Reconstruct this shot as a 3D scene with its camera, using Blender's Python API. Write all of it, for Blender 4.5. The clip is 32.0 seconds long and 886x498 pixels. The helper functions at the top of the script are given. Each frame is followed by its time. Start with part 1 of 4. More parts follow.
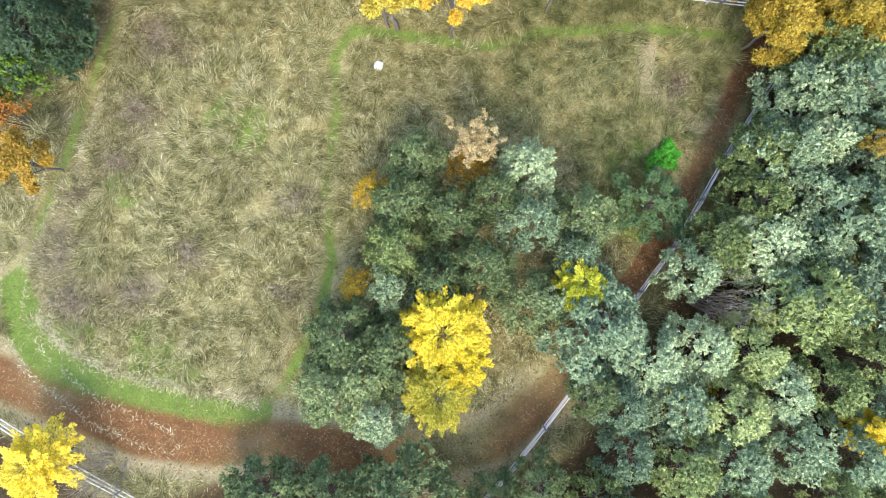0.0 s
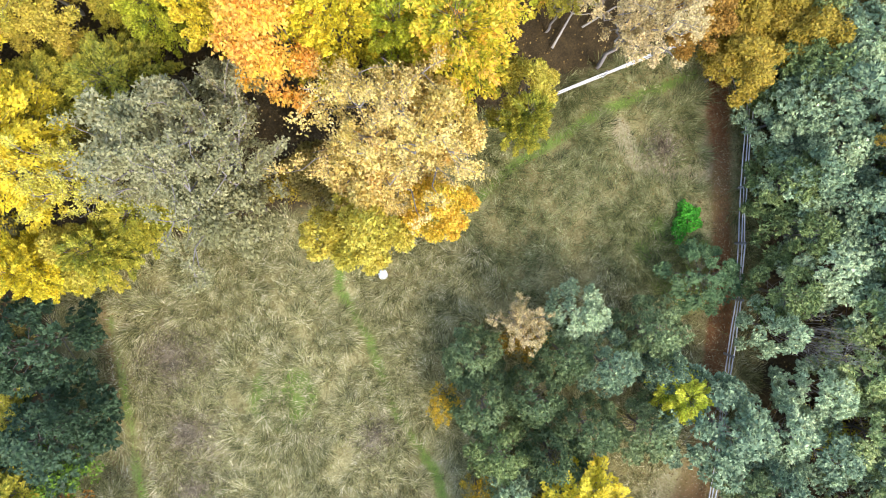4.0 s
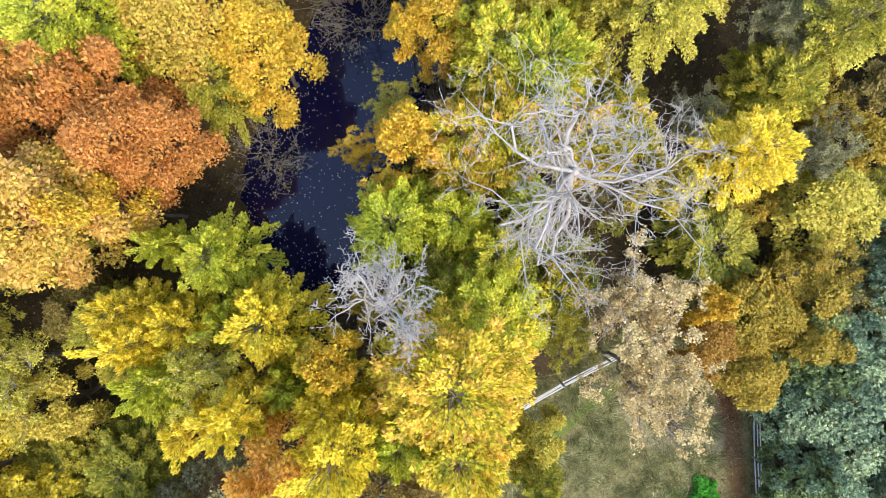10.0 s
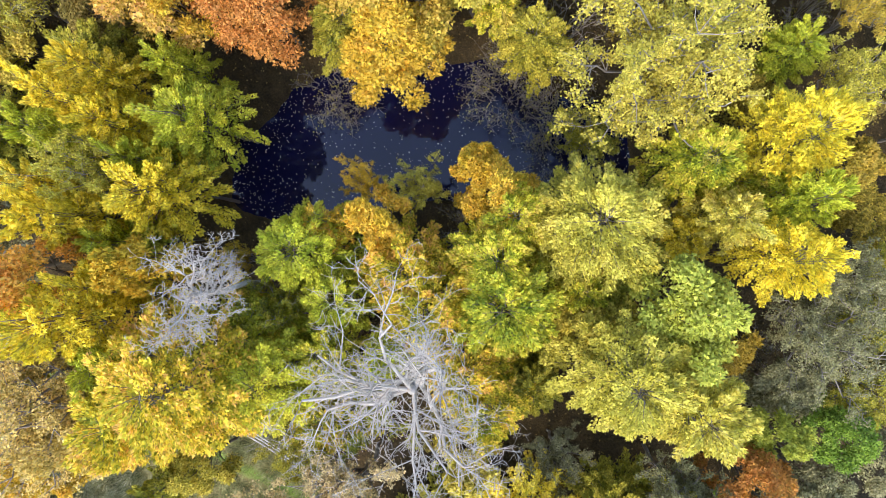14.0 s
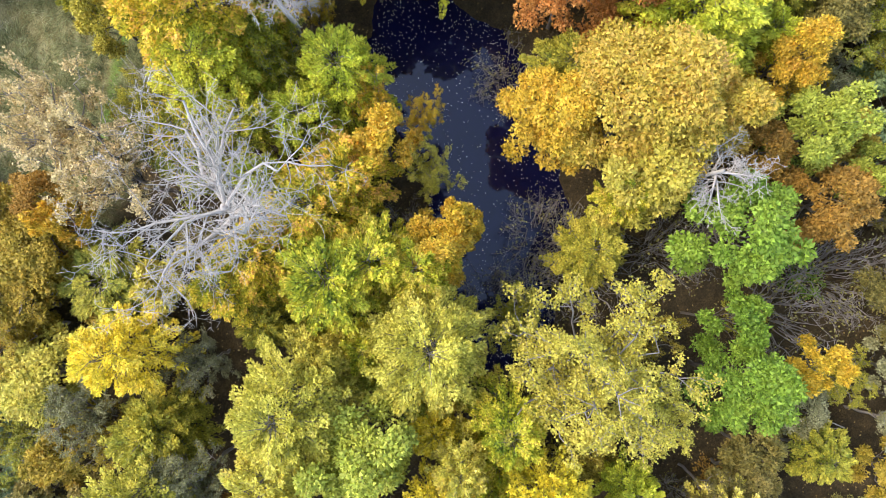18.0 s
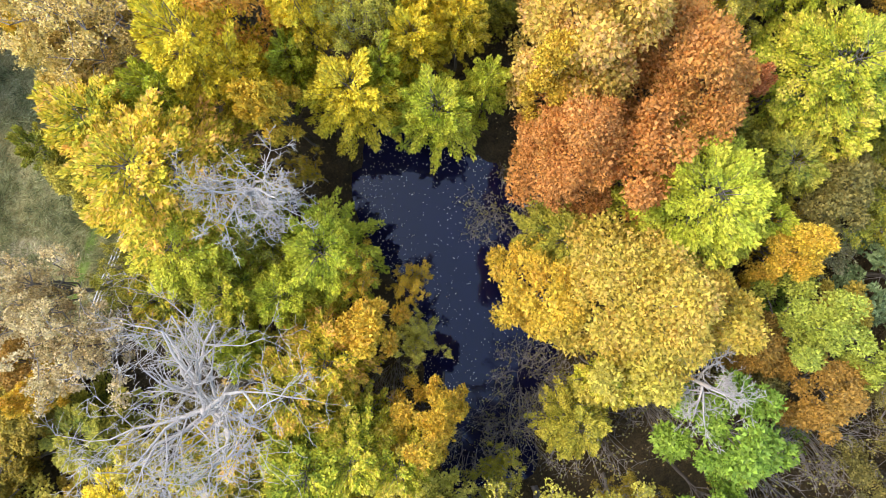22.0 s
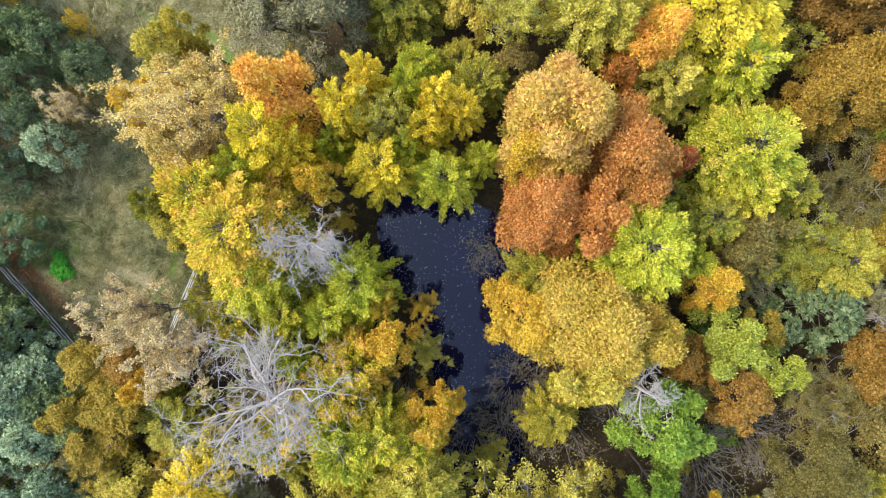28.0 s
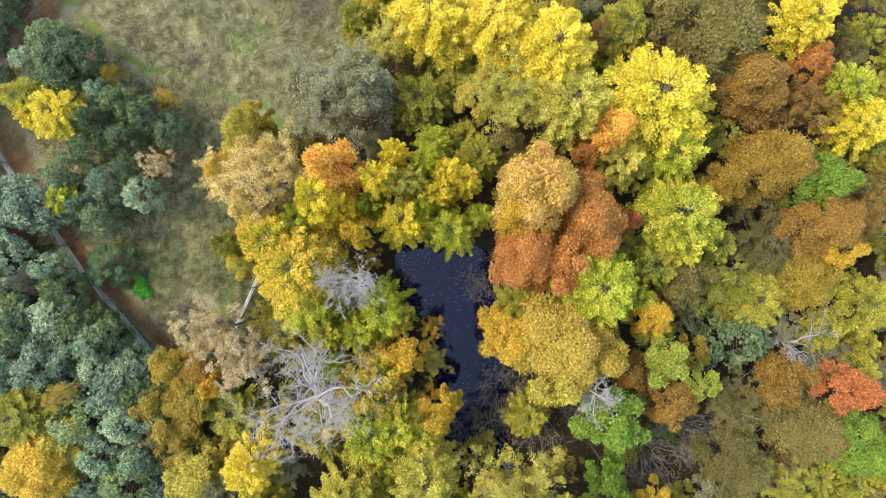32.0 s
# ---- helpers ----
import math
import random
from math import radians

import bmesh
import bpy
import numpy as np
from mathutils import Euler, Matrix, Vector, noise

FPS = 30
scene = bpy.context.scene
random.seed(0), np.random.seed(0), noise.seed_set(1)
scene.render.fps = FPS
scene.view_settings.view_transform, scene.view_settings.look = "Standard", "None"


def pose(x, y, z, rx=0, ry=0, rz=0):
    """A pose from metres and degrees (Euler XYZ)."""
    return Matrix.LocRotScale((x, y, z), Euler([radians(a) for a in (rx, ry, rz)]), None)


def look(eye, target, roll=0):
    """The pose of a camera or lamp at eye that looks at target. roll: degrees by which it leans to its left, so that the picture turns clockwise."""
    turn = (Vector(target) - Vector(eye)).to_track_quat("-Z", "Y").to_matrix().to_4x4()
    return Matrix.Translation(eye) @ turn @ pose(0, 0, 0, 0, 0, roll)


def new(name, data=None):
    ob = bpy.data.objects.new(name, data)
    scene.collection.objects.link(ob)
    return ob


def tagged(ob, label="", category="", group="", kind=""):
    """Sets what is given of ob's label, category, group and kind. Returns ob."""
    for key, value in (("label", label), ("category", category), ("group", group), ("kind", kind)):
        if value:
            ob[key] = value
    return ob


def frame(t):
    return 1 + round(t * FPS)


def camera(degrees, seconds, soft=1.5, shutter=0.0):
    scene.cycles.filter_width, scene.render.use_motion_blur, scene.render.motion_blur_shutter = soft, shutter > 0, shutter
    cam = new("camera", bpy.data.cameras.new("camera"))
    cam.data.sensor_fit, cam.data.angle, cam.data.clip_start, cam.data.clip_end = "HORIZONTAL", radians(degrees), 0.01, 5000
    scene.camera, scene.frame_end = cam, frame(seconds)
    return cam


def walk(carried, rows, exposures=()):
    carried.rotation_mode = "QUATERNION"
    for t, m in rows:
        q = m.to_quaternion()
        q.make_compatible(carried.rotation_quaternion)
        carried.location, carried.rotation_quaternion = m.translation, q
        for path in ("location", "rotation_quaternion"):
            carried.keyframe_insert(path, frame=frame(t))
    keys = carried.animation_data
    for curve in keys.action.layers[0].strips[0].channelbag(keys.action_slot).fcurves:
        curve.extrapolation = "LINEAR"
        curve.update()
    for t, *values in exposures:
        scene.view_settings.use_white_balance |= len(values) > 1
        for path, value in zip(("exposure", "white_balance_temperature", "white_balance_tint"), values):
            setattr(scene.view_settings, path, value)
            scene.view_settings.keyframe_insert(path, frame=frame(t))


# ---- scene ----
cam = camera(67.75, 32.0, soft=0.5)
PATH = [
    (0.0, pose(-1.047, -21.175, 34.167, 1.81, -0.12, 27.73)),
    (0.5, pose(-1.616, -20.135, 33.977, 1.05, -0.23, 26.02)),
    (1.0, pose(-2.214, -18.841, 33.865, 0.21, -0.20, 26.57)),
    (1.5, pose(-2.933, -17.355, 33.738, -0.49, -0.21, 25.93)),
    (2.0, pose(-3.649, -15.772, 33.676, -1.08, -0.15, 25.43)),
    (2.5, pose(-4.371, -14.168, 33.680, -1.58, -0.13, 25.11)),
    (4.5, pose(-6.342, -11.221, 33.437, 0.56, -0.50, -4.88)),
    (5.0, pose(-6.161, -10.020, 33.620, 0.91, -0.69, -0.72)),
    (5.5, pose(-5.993, -8.724, 33.908, 1.17, -0.41, 0.36)),
    (6.0, pose(-5.995, -7.203, 33.695, 0.84, -0.36, -0.25)),
    (6.5, pose(-6.119, -5.998, 33.488, 1.06, -0.46, -2.72)),
    (7.0, pose(-6.116, -4.773, 33.421, 1.16, -0.51, -4.40)),
    (7.5, pose(-5.851, -3.838, 33.842, 1.95, -0.09, -5.22)),
    (8.0, pose(-5.697, -2.765, 34.011, 2.28, -0.00, -5.56)),
    (8.5, pose(-5.745, -1.205, 33.955, 1.68, -0.37, -5.88)),
    (9.0, pose(-5.538, 0.400, 33.903, 0.87, 0.05, -5.59)),
    (9.5, pose(-5.380, 1.846, 33.869, 0.30, 0.42, -5.65)),
    (10.0, pose(-5.135, 3.290, 33.868, -0.36, 0.56, -5.85)),
    (10.5, pose(-4.739, 4.668, 33.789, -1.11, 1.15, -5.85)),
    (11.0, pose(-4.301, 6.102, 33.622, -2.17, 1.85, -5.63)),
    (11.5, pose(-3.851, 7.406, 33.573, -2.50, 2.44, 0.27)),
    (12.0, pose(-3.594, 8.541, 33.559, -2.17, 3.12, 13.72)),
    (12.5, pose(-3.537, 9.566, 33.601, -2.27, 4.14, 26.02)),
    (13.0, pose(-3.449, 10.390, 33.622, -2.35, 4.83, 35.22)),
    (13.5, pose(-3.291, 11.084, 33.616, -2.08, 5.24, 45.06)),
    (14.0, pose(-3.100, 11.655, 33.630, -1.46, 5.41, 54.98)),
    (14.5, pose(-2.987, 12.177, 33.686, -0.51, 5.06, 67.28)),
    (16.5, pose(-1.612, 13.651, 33.875, 4.59, 1.10, 109.87)),
    (17.0, pose(-2.368, 13.799, 33.973, 4.11, 0.79, 117.56)),
    (17.5, pose(-3.132, 13.676, 34.050, 3.50, 0.30, 125.41)),
    (18.0, pose(-3.845, 13.346, 34.129, 2.48, 0.11, 132.10)),
    (18.5, pose(-4.282, 13.025, 34.179, 1.46, -0.00, 135.98)),
    (19.0, pose(-4.723, 12.709, 34.196, 0.28, 0.16, 135.41)),
    (19.5, pose(-5.443, 12.028, 34.254, -1.52, 0.01, 134.81)),
    (20.0, pose(-6.147, 11.307, 34.267, -2.70, -0.10, 134.91)),
    (20.5, pose(-7.437, 10.159, 34.265, -3.26, -0.01, 134.92)),
    (21.0, pose(-9.119, 8.776, 34.119, -2.00, 0.11, 134.34)),
    (21.5, pose(-10.454, 7.559, 33.948, -0.61, -0.24, 133.55)),
    (22.0, pose(-10.873, 7.401, 33.893, -0.86, -0.24, 133.72)),
    (22.5, pose(-11.023, 7.370, 33.877, -0.75, -0.14, 134.96)),
    (23.0, pose(-11.242, 7.432, 34.135, -0.72, 0.25, 135.35)),
    (23.5, pose(-11.436, 7.421, 34.860, -0.68, 0.59, 134.76)),
    (24.0, pose(-11.618, 7.527, 35.835, -0.44, 1.08, 134.00)),
    (24.5, pose(-12.011, 7.619, 36.845, -0.61, 1.83, 133.51)),
    (25.0, pose(-12.083, 7.486, 37.727, -0.63, 1.74, 133.68)),
    (25.5, pose(-12.116, 7.418, 38.565, -0.47, 1.68, 133.96)),
    (27.5, pose(-12.373, 6.963, 41.720, -0.24, 1.35, 134.20)),
    (28.0, pose(-12.508, 6.773, 42.471, -0.28, 1.28, 134.26)),
    (28.5, pose(-12.616, 6.584, 43.464, -0.23, 1.17, 134.85)),
    (29.0, pose(-12.719, 6.281, 44.730, -0.28, 0.99, 134.72)),
    (29.5, pose(-12.731, 6.181, 46.138, 0.10, 0.97, 134.44)),
    (30.0, pose(-12.816, 5.961, 47.613, 0.22, 0.90, 135.01)),
    (30.5, pose(-12.961, 5.742, 49.138, 0.30, 0.84, 135.40)),
    (31.0, pose(-13.101, 5.509, 50.691, 0.41, 0.77, 135.34)),
    (31.5, pose(-13.210, 5.287, 52.180, 0.53, 0.73, 135.23)),
    (32.0, pose(-13.338, 5.026, 53.681, 0.60, 0.69, 135.57)),
]
walk(cam, PATH, [(0.0, 2.14), (3.5, 2.1), (6.0, 2.0), (14.0, 2.02), (24.0, 1.97), (32.0, 1.8)])

# ---- light ----
sky_world = bpy.data.worlds.new("overcast_sky")
scene.world = sky_world
sky_world.use_nodes = True
wn, wl = sky_world.node_tree.nodes, sky_world.node_tree.links
sky = wn.new("ShaderNodeTexSky")
sky.sky_type, sky.sun_disc = "NISHITA", False
sky.sun_elevation, sky.sun_rotation = radians(52), radians(150)
sky.air_density, sky.dust_density = 1.0, 1.3
wl.new(sky.outputs[0], wn["Background"].inputs[0])
wn["Background"].inputs[1].default_value = 0.15
sun = new("sun", bpy.data.lights.new("sun", "SUN"))
sun.data.energy, sun.data.angle, sun.data.color = 0.8, radians(20), (1.0, 0.94, 0.84)
sun.matrix_world = look((14, -22, 33), (0, 0, 0))


# ---- materials ----
def mat(name):
    m = bpy.data.materials.new(name)
    m.use_nodes = True
    n = m.node_tree.nodes
    return m, n, m.node_tree.links, n["Principled BSDF"]


def ramp(n, cols, stops=None):
    r = n.new("ShaderNodeValToRGB")
    e = r.color_ramp.elements
    while len(e) < len(cols):
        e.new(0.5)
    for k, c in enumerate(cols):
        e[k].position = stops[k] if stops else k / (len(cols) - 1)
        e[k].color = (*c, 1)
    return r


def noise_tex(n, l, scale, detail=3, coord="Object", rough=0.55):
    tc, t = n.new("ShaderNodeTexCoord"), n.new("ShaderNodeTexNoise")
    t.inputs["Scale"].default_value, t.inputs["Detail"].default_value = scale, detail
    t.inputs["Roughness"].default_value = rough
    l.new(tc.outputs[coord], t.inputs["Vector"])
    return t


def arith(n, l, op, a, b):
    m = n.new("ShaderNodeMath")
    m.operation = op
    for k, v in enumerate((a, b)):
        if isinstance(v, (int, float)):
            m.inputs[k].default_value = v
        else:
            l.new(v, m.inputs[k])
    return m.outputs[0]


def foliage(name, cols, translucent=0.28, patch=0.9, single=0.42, wander=0.9, own=0.3, turn_shade=0.0):
    """Leaves whose tint wanders over the crown, from leaf to leaf and from tree to tree; outer leaves turn colour
    first, and inner and under ones have shade put into their tint.
    """
    m, n, l, p = mat(name)
    ob, geo = n.new("ShaderNodeObjectInfo"), n.new("ShaderNodeNewGeometry")
    nz = noise_tex(n, l, patch, 2)
    a = arith(n, l, "MULTIPLY", geo.outputs["Random Per Island"], single)
    b = arith(n, l, "MULTIPLY", ob.outputs["Random"], own)
    c = arith(n, l, "MULTIPLY", nz.outputs["Fac"], wander)
    f = arith(n, l, "SUBTRACT", arith(n, l, "ADD", arith(n, l, "ADD", a, b), c), single / 2 + wander / 2 + own / 2 - 0.49)
    # crown shade put into the leaf colour: inner leaves darker, outer lighter
    if turn_shade:
        outward = n.new("ShaderNodeAttribute")
        outward.attribute_name = "turn_shade"
        f = arith(n, l, "ADD", f, arith(n, l, "MULTIPLY", arith(n, l, "SUBTRACT", outward.outputs["Fac"], .5), turn_shade))
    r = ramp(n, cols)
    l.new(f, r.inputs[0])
    spread = n.new("ShaderNodeTexWhiteNoise")
    spread.noise_dimensions = "1D"
    l.new(geo.outputs["Random Per Island"], spread.inputs["W"])
    hs = n.new("ShaderNodeHueSaturation")
    l.new(r.outputs[0], hs.inputs["Color"])
    tuft = noise_tex(n, l, 5.0, 2)
    l.new(arith(n, l, "ADD", arith(n, l, "ADD", arith(n, l, "MULTIPLY", spread.outputs[0], 0.7), 0.26), arith(n, l, "MULTIPLY", tuft.outputs["Fac"], 0.7)), hs.inputs["Value"])
    hs.inputs["Saturation"].default_value = 0.985
    l.new(hs.outputs[0], p.inputs["Base Color"])
    p.inputs["Roughness"].default_value = 0.6
    p.inputs["Specular IOR Level"].default_value = 0.3
    tr, mx = n.new("ShaderNodeBsdfTranslucent"), n.new("ShaderNodeMixShader")
    l.new(hs.outputs[0], tr.inputs["Color"])
    mx.inputs[0].default_value = translucent
    l.new(p.outputs[0], mx.inputs[1])
    l.new(tr.outputs[0], mx.inputs[2])
    l.new(mx.outputs[0], n["Material Output"].inputs[0])
    return m


def bark(name, cols, scale=7.0):
    m, n, l, p = mat(name)
    t = noise_tex(n, l, scale, 5)
    t2 = noise_tex(n, l, 1.1, 2)
    r = ramp(n, cols)
    l.new(arith(n, l, "ADD", arith(n, l, "MULTIPLY", t.outputs["Fac"], 0.6), arith(n, l, "MULTIPLY", t2.outputs["Fac"], 0.4)), r.inputs[0])
    l.new(r.outputs[0], p.inputs["Base Color"])
    p.inputs["Roughness"].default_value = 0.85
    bp = n.new("ShaderNodeBump")
    bp.inputs["Strength"].default_value = 0.5
    l.new(t.outputs["Fac"], bp.inputs["Height"])
    l.new(bp.outputs[0], p.inputs["Normal"])
    return m


LEAF = {
    "yellow": foliage("yellow_leaves", [(0.48, 0.42, 0.02), (0.77, 0.62, 0.028), (0.89, 0.70, 0.05), (0.92, 0.72, 0.10)], turn_shade=0.35),
    "gold": foliage("gold_leaves", [(0.338, 0.28, 0.0163), (0.619, 0.42, 0.0244), (0.751, 0.49, 0.0406), (0.789, 0.44, 0.065)], turn_shade=0.35),
    "orange": foliage("orange_leaves", [(0.76, 0.58, 0.03), (0.84, 0.53, 0.05), (0.88, 0.47, 0.07), (0.88, 0.46, 0.11)], turn_shade=0.35),
    "red": foliage("russet_leaves", [(0.338, 0.22, 0.0325), (0.50, 0.235, 0.034), (0.60, 0.245, 0.045), (0.68, 0.31, 0.075)], turn_shade=0.35),
    "scarlet": foliage("scarlet_leaves", [(0.44, 0.16, 0.03), (0.60, 0.20, 0.05), (0.66, 0.26, 0.08)], turn_shade=0.35),
    "lime": foliage("lime_leaves", [(0.236, 0.304, 0.0171), (0.424, 0.462, 0.0256), (0.591, 0.578, 0.0426), (0.69, 0.598, 0.0512)], turn_shade=0.45),
    "yelgreen": foliage("yellow_green_leaves", [(0.13, 0.19, 0.014), (0.29, 0.33, 0.02), (0.50, 0.50, 0.028), (0.72, 0.61, 0.05), (0.80, 0.60, 0.10)], 0.3, 0.9, 0.5, 1.2, turn_shade=0.45),
    "cream": foliage("pale_yellow_leaves", [(0.27, 0.25, 0.03), (0.50, 0.45, 0.05), (0.72, 0.61, 0.09), (0.82, 0.67, 0.16)], turn_shade=0.45),
    "blush": foliage("pale_peach_leaves", [(0.34, 0.26, 0.08), (0.54, 0.41, 0.16), (0.70, 0.53, 0.25), (0.80, 0.60, 0.34)], turn_shade=0.35),
    "peachy": foliage("peach_yellow_leaves", [(0.30, 0.22, 0.03), (0.56, 0.41, 0.08), (0.76, 0.56, 0.16), (0.86, 0.62, 0.26)], turn_shade=0.3),
    "peach": foliage("peach_leaves", [(0.33, 0.28, 0.025), (0.53, 0.39, 0.04), (0.66, 0.43, 0.065), (0.72, 0.39, 0.12)], turn_shade=0.35),
    "olive": foliage("olive_leaves", [(0.139, 0.176, 0.0165), (0.304, 0.297, 0.0275), (0.482, 0.419, 0.0385), (0.609, 0.486, 0.0548)], turn_shade=0.45),
    "brown": foliage("brown_leaves", [(0.19, 0.12, 0.015), (0.32, 0.18, 0.022), (0.42, 0.225, 0.032), (0.46, 0.27, 0.05)], turn_shade=0.35),
    "brownolive": foliage("bronze_leaves", [(0.17, 0.14, 0.012), (0.31, 0.235, 0.018), (0.44, 0.31, 0.028), (0.53, 0.34, 0.04)], turn_shade=0.35),
    "rust": foliage("rust_leaves", [(0.227, 0.161, 0.0194), (0.384, 0.235, 0.0231), (0.488, 0.3, 0.0309), (0.524, 0.321, 0.0462)], turn_shade=0.35),
    "green": foliage("green_leaves", [(0.0873, 0.15, 0.013), (0.155, 0.25, 0.0195), (0.233, 0.34, 0.0292), (0.31, 0.4, 0.039)], turn_shade=0.35),
    "lightgreen": foliage("light_green_leaves", [(0.175, 0.24, 0.026), (0.32, 0.36, 0.039), (0.446, 0.46, 0.0553), (0.543, 0.52, 0.0715)], turn_shade=0.35),
    "greygreen": foliage("grey_green_leaves", [(0.149, 0.144, 0.0517), (0.253, 0.236, 0.0978), (0.356, 0.328, 0.149), (0.448, 0.402, 0.218)], turn_shade=0.35),
    "honey": foliage("honey_leaves", [(0.271, 0.25, 0.025), (0.464, 0.4, 0.0438), (0.6, 0.48, 0.0625), (0.658, 0.5, 0.0875)], turn_shade=0.35),
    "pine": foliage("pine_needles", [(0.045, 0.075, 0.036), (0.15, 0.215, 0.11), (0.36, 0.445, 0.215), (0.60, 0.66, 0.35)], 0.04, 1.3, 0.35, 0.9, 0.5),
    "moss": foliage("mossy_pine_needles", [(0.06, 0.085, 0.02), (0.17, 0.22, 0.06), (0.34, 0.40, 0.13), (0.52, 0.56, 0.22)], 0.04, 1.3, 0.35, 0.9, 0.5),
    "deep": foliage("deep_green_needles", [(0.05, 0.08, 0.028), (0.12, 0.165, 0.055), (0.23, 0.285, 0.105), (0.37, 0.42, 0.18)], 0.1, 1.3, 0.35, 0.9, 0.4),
    "amber": foliage("green_and_amber_leaves", [(0.21, 0.23, 0.014), (0.44, 0.41, 0.02), (0.70, 0.56, 0.03), (0.85, 0.61, 0.055), (0.88, 0.52, 0.11)], 0.35, 0.8, 0.7, 1.6, turn_shade=0.45),
    "umber": foliage("umber_leaves", [(0.10, 0.088, 0.018), (0.19, 0.158, 0.032), (0.29, 0.225, 0.048), (0.39, 0.28, 0.075)], turn_shade=0.35),
    "dark": foliage("dark_needles", [(0.0279, 0.0535, 0.0238), (0.0558, 0.0963, 0.038), (0.0837, 0.128, 0.057)], 0.15),
    "juniper": foliage("juniper_needles", [(0.0465, 0.091, 0.0285), (0.0837, 0.15, 0.0475), (0.14, 0.203, 0.076)], 0.15),
    "twig": foliage("last_leaves", [(0.205, 0.193, 0.0475), (0.335, 0.3, 0.076), (0.446, 0.385, 0.114)]),
    "herb": foliage("herb_leaves", [(0.0558, 0.278, 0.019), (0.102, 0.449, 0.0285), (0.186, 0.556, 0.057)], 0.3),
}
BARK = bark("grey_brown_bark", [(0.07, 0.055, 0.045), (0.16, 0.13, 0.105), (0.27, 0.235, 0.20)])
PALE = bark("weathered_bare_wood", [(0.25, 0.215, 0.18), (0.41, 0.36, 0.31), (0.58, 0.525, 0.465)])
TWIG = bark("grey_twigs", [(0.15, 0.125, 0.105), (0.28, 0.24, 0.21), (0.40, 0.36, 0.33)])
RAIL = bark("weathered_rail_wood", [(0.42, 0.40, 0.38), (0.61, 0.59, 0.57), (0.75, 0.74, 0.72)], 14.0)
POST = bark("weathered_post_wood", [(0.20, 0.18, 0.16), (0.34, 0.32, 0.29), (0.46, 0.43, 0.40)], 14.0)


# ---- mesh helpers ----
def part(name, me, material, parent, label=""):
    ob = new(name, me)
    if material is not None and not me.materials:
        me.materials.append(material)
    ob.parent = parent
    return tagged(ob, label)


def mesh_of(name, verts, quads, material=None, smooth=False):
    """A mesh from arrays of corners and of four- or three-cornered faces."""
    me = bpy.data.meshes.new(name)
    verts, quads = np.asarray(verts, float), np.asarray(quads, int)
    k = quads.shape[1]
    me.vertices.add(len(verts))
    me.vertices.foreach_set("co", verts.ravel())
    me.loops.add(quads.size)
    me.loops.foreach_set("vertex_index", quads.ravel())
    me.polygons.add(len(quads))
    me.polygons.foreach_set("loop_start", np.arange(len(quads)) * k)
    me.polygons.foreach_set("use_smooth", np.full(len(quads), smooth))
    me.update(calc_edges=True)
    if material is not None:
        me.materials.append(material)
    return me


def unit(v):
    return v / np.maximum(np.linalg.norm(v, axis=-1, keepdims=True), 1e-9)


def blades(rng, at, way, up, length, width, fold=0.25):
    """One folded, pointed leaf for each place: four corners, a quad."""
    way = unit(way)
    side = unit(np.cross(up, way))
    nrm = np.cross(way, side)
    L, Wd = length[:, None], width[:, None]
    a = at
    b = at + way * L * 0.45 + side * Wd * 0.5 + nrm * Wd * fold
    c = at + way * L
    d = at + way * L * 0.5 - side * Wd * 0.5 + nrm * Wd * fold
    v = np.stack([a, b, c, d], 1).reshape(-1, 3)
    return v, np.arange(len(v)).reshape(-1, 4)


def chips(rng, at, way, up, length, width):
    """One small pointed leaf for each place: three corners."""
    way = unit(way)
    side = unit(np.cross(up, way)) * width[:, None] * .5
    v = np.stack([at - side, at + side, at + way * length[:, None]], 1).reshape(-1, 3)
    return v, np.arange(len(v)).reshape(-1, 3)


def tubes(paths, sides=5):
    """Tapered limbs: each path is a list of (point, radius)."""
    V, Q, base = [], [], 0
    ang = np.linspace(0, 2 * math.pi, sides, endpoint=False)
    for path in paths:
        pts = np.array([p for p, _ in path], float)
        rad = np.array([r for _, r in path], float)
        tan = unit(np.gradient(pts, axis=0))
        ref = np.where(np.abs(tan[:, 2:3]) < 0.9, np.array([[0, 0, 1.0]]), np.array([[1.0, 0, 0]]))
        s = unit(np.cross(tan, ref))
        w = np.cross(tan, s)
        ring = pts[:, None] + (np.cos(ang)[None, :, None] * s[:, None] + np.sin(ang)[None, :, None] * w[:, None]) * rad[:, None, None]
        V.append(ring.reshape(-1, 3))
        for k in range(len(path) - 1):
            for j in range(sides):
                j2 = (j + 1) % sides
                Q.append((base + k * sides + j, base + k * sides + j2, base + (k + 1) * sides + j2, base + (k + 1) * sides + j))
        base += len(path) * sides
    return np.concatenate(V), np.array(Q)


def limb(rng, a, b, r0, r1, n=4, sag=0.12):
    """A crooked limb from a to b."""
    a, b = np.array(a, float), np.array(b, float)
    out, d = [], np.linalg.norm(b - a)
    for k in range(n + 1):
        f = k / n
        w = a + (b - a) * f + (rng.normal(0, sag * d * 0.3, 3) if 0 < k < n else 0)
        w[2] += sag * d * math.sin(math.pi * f) * 0.6
        out.append((w, r0 + (r1 - r0) * f))
    return out


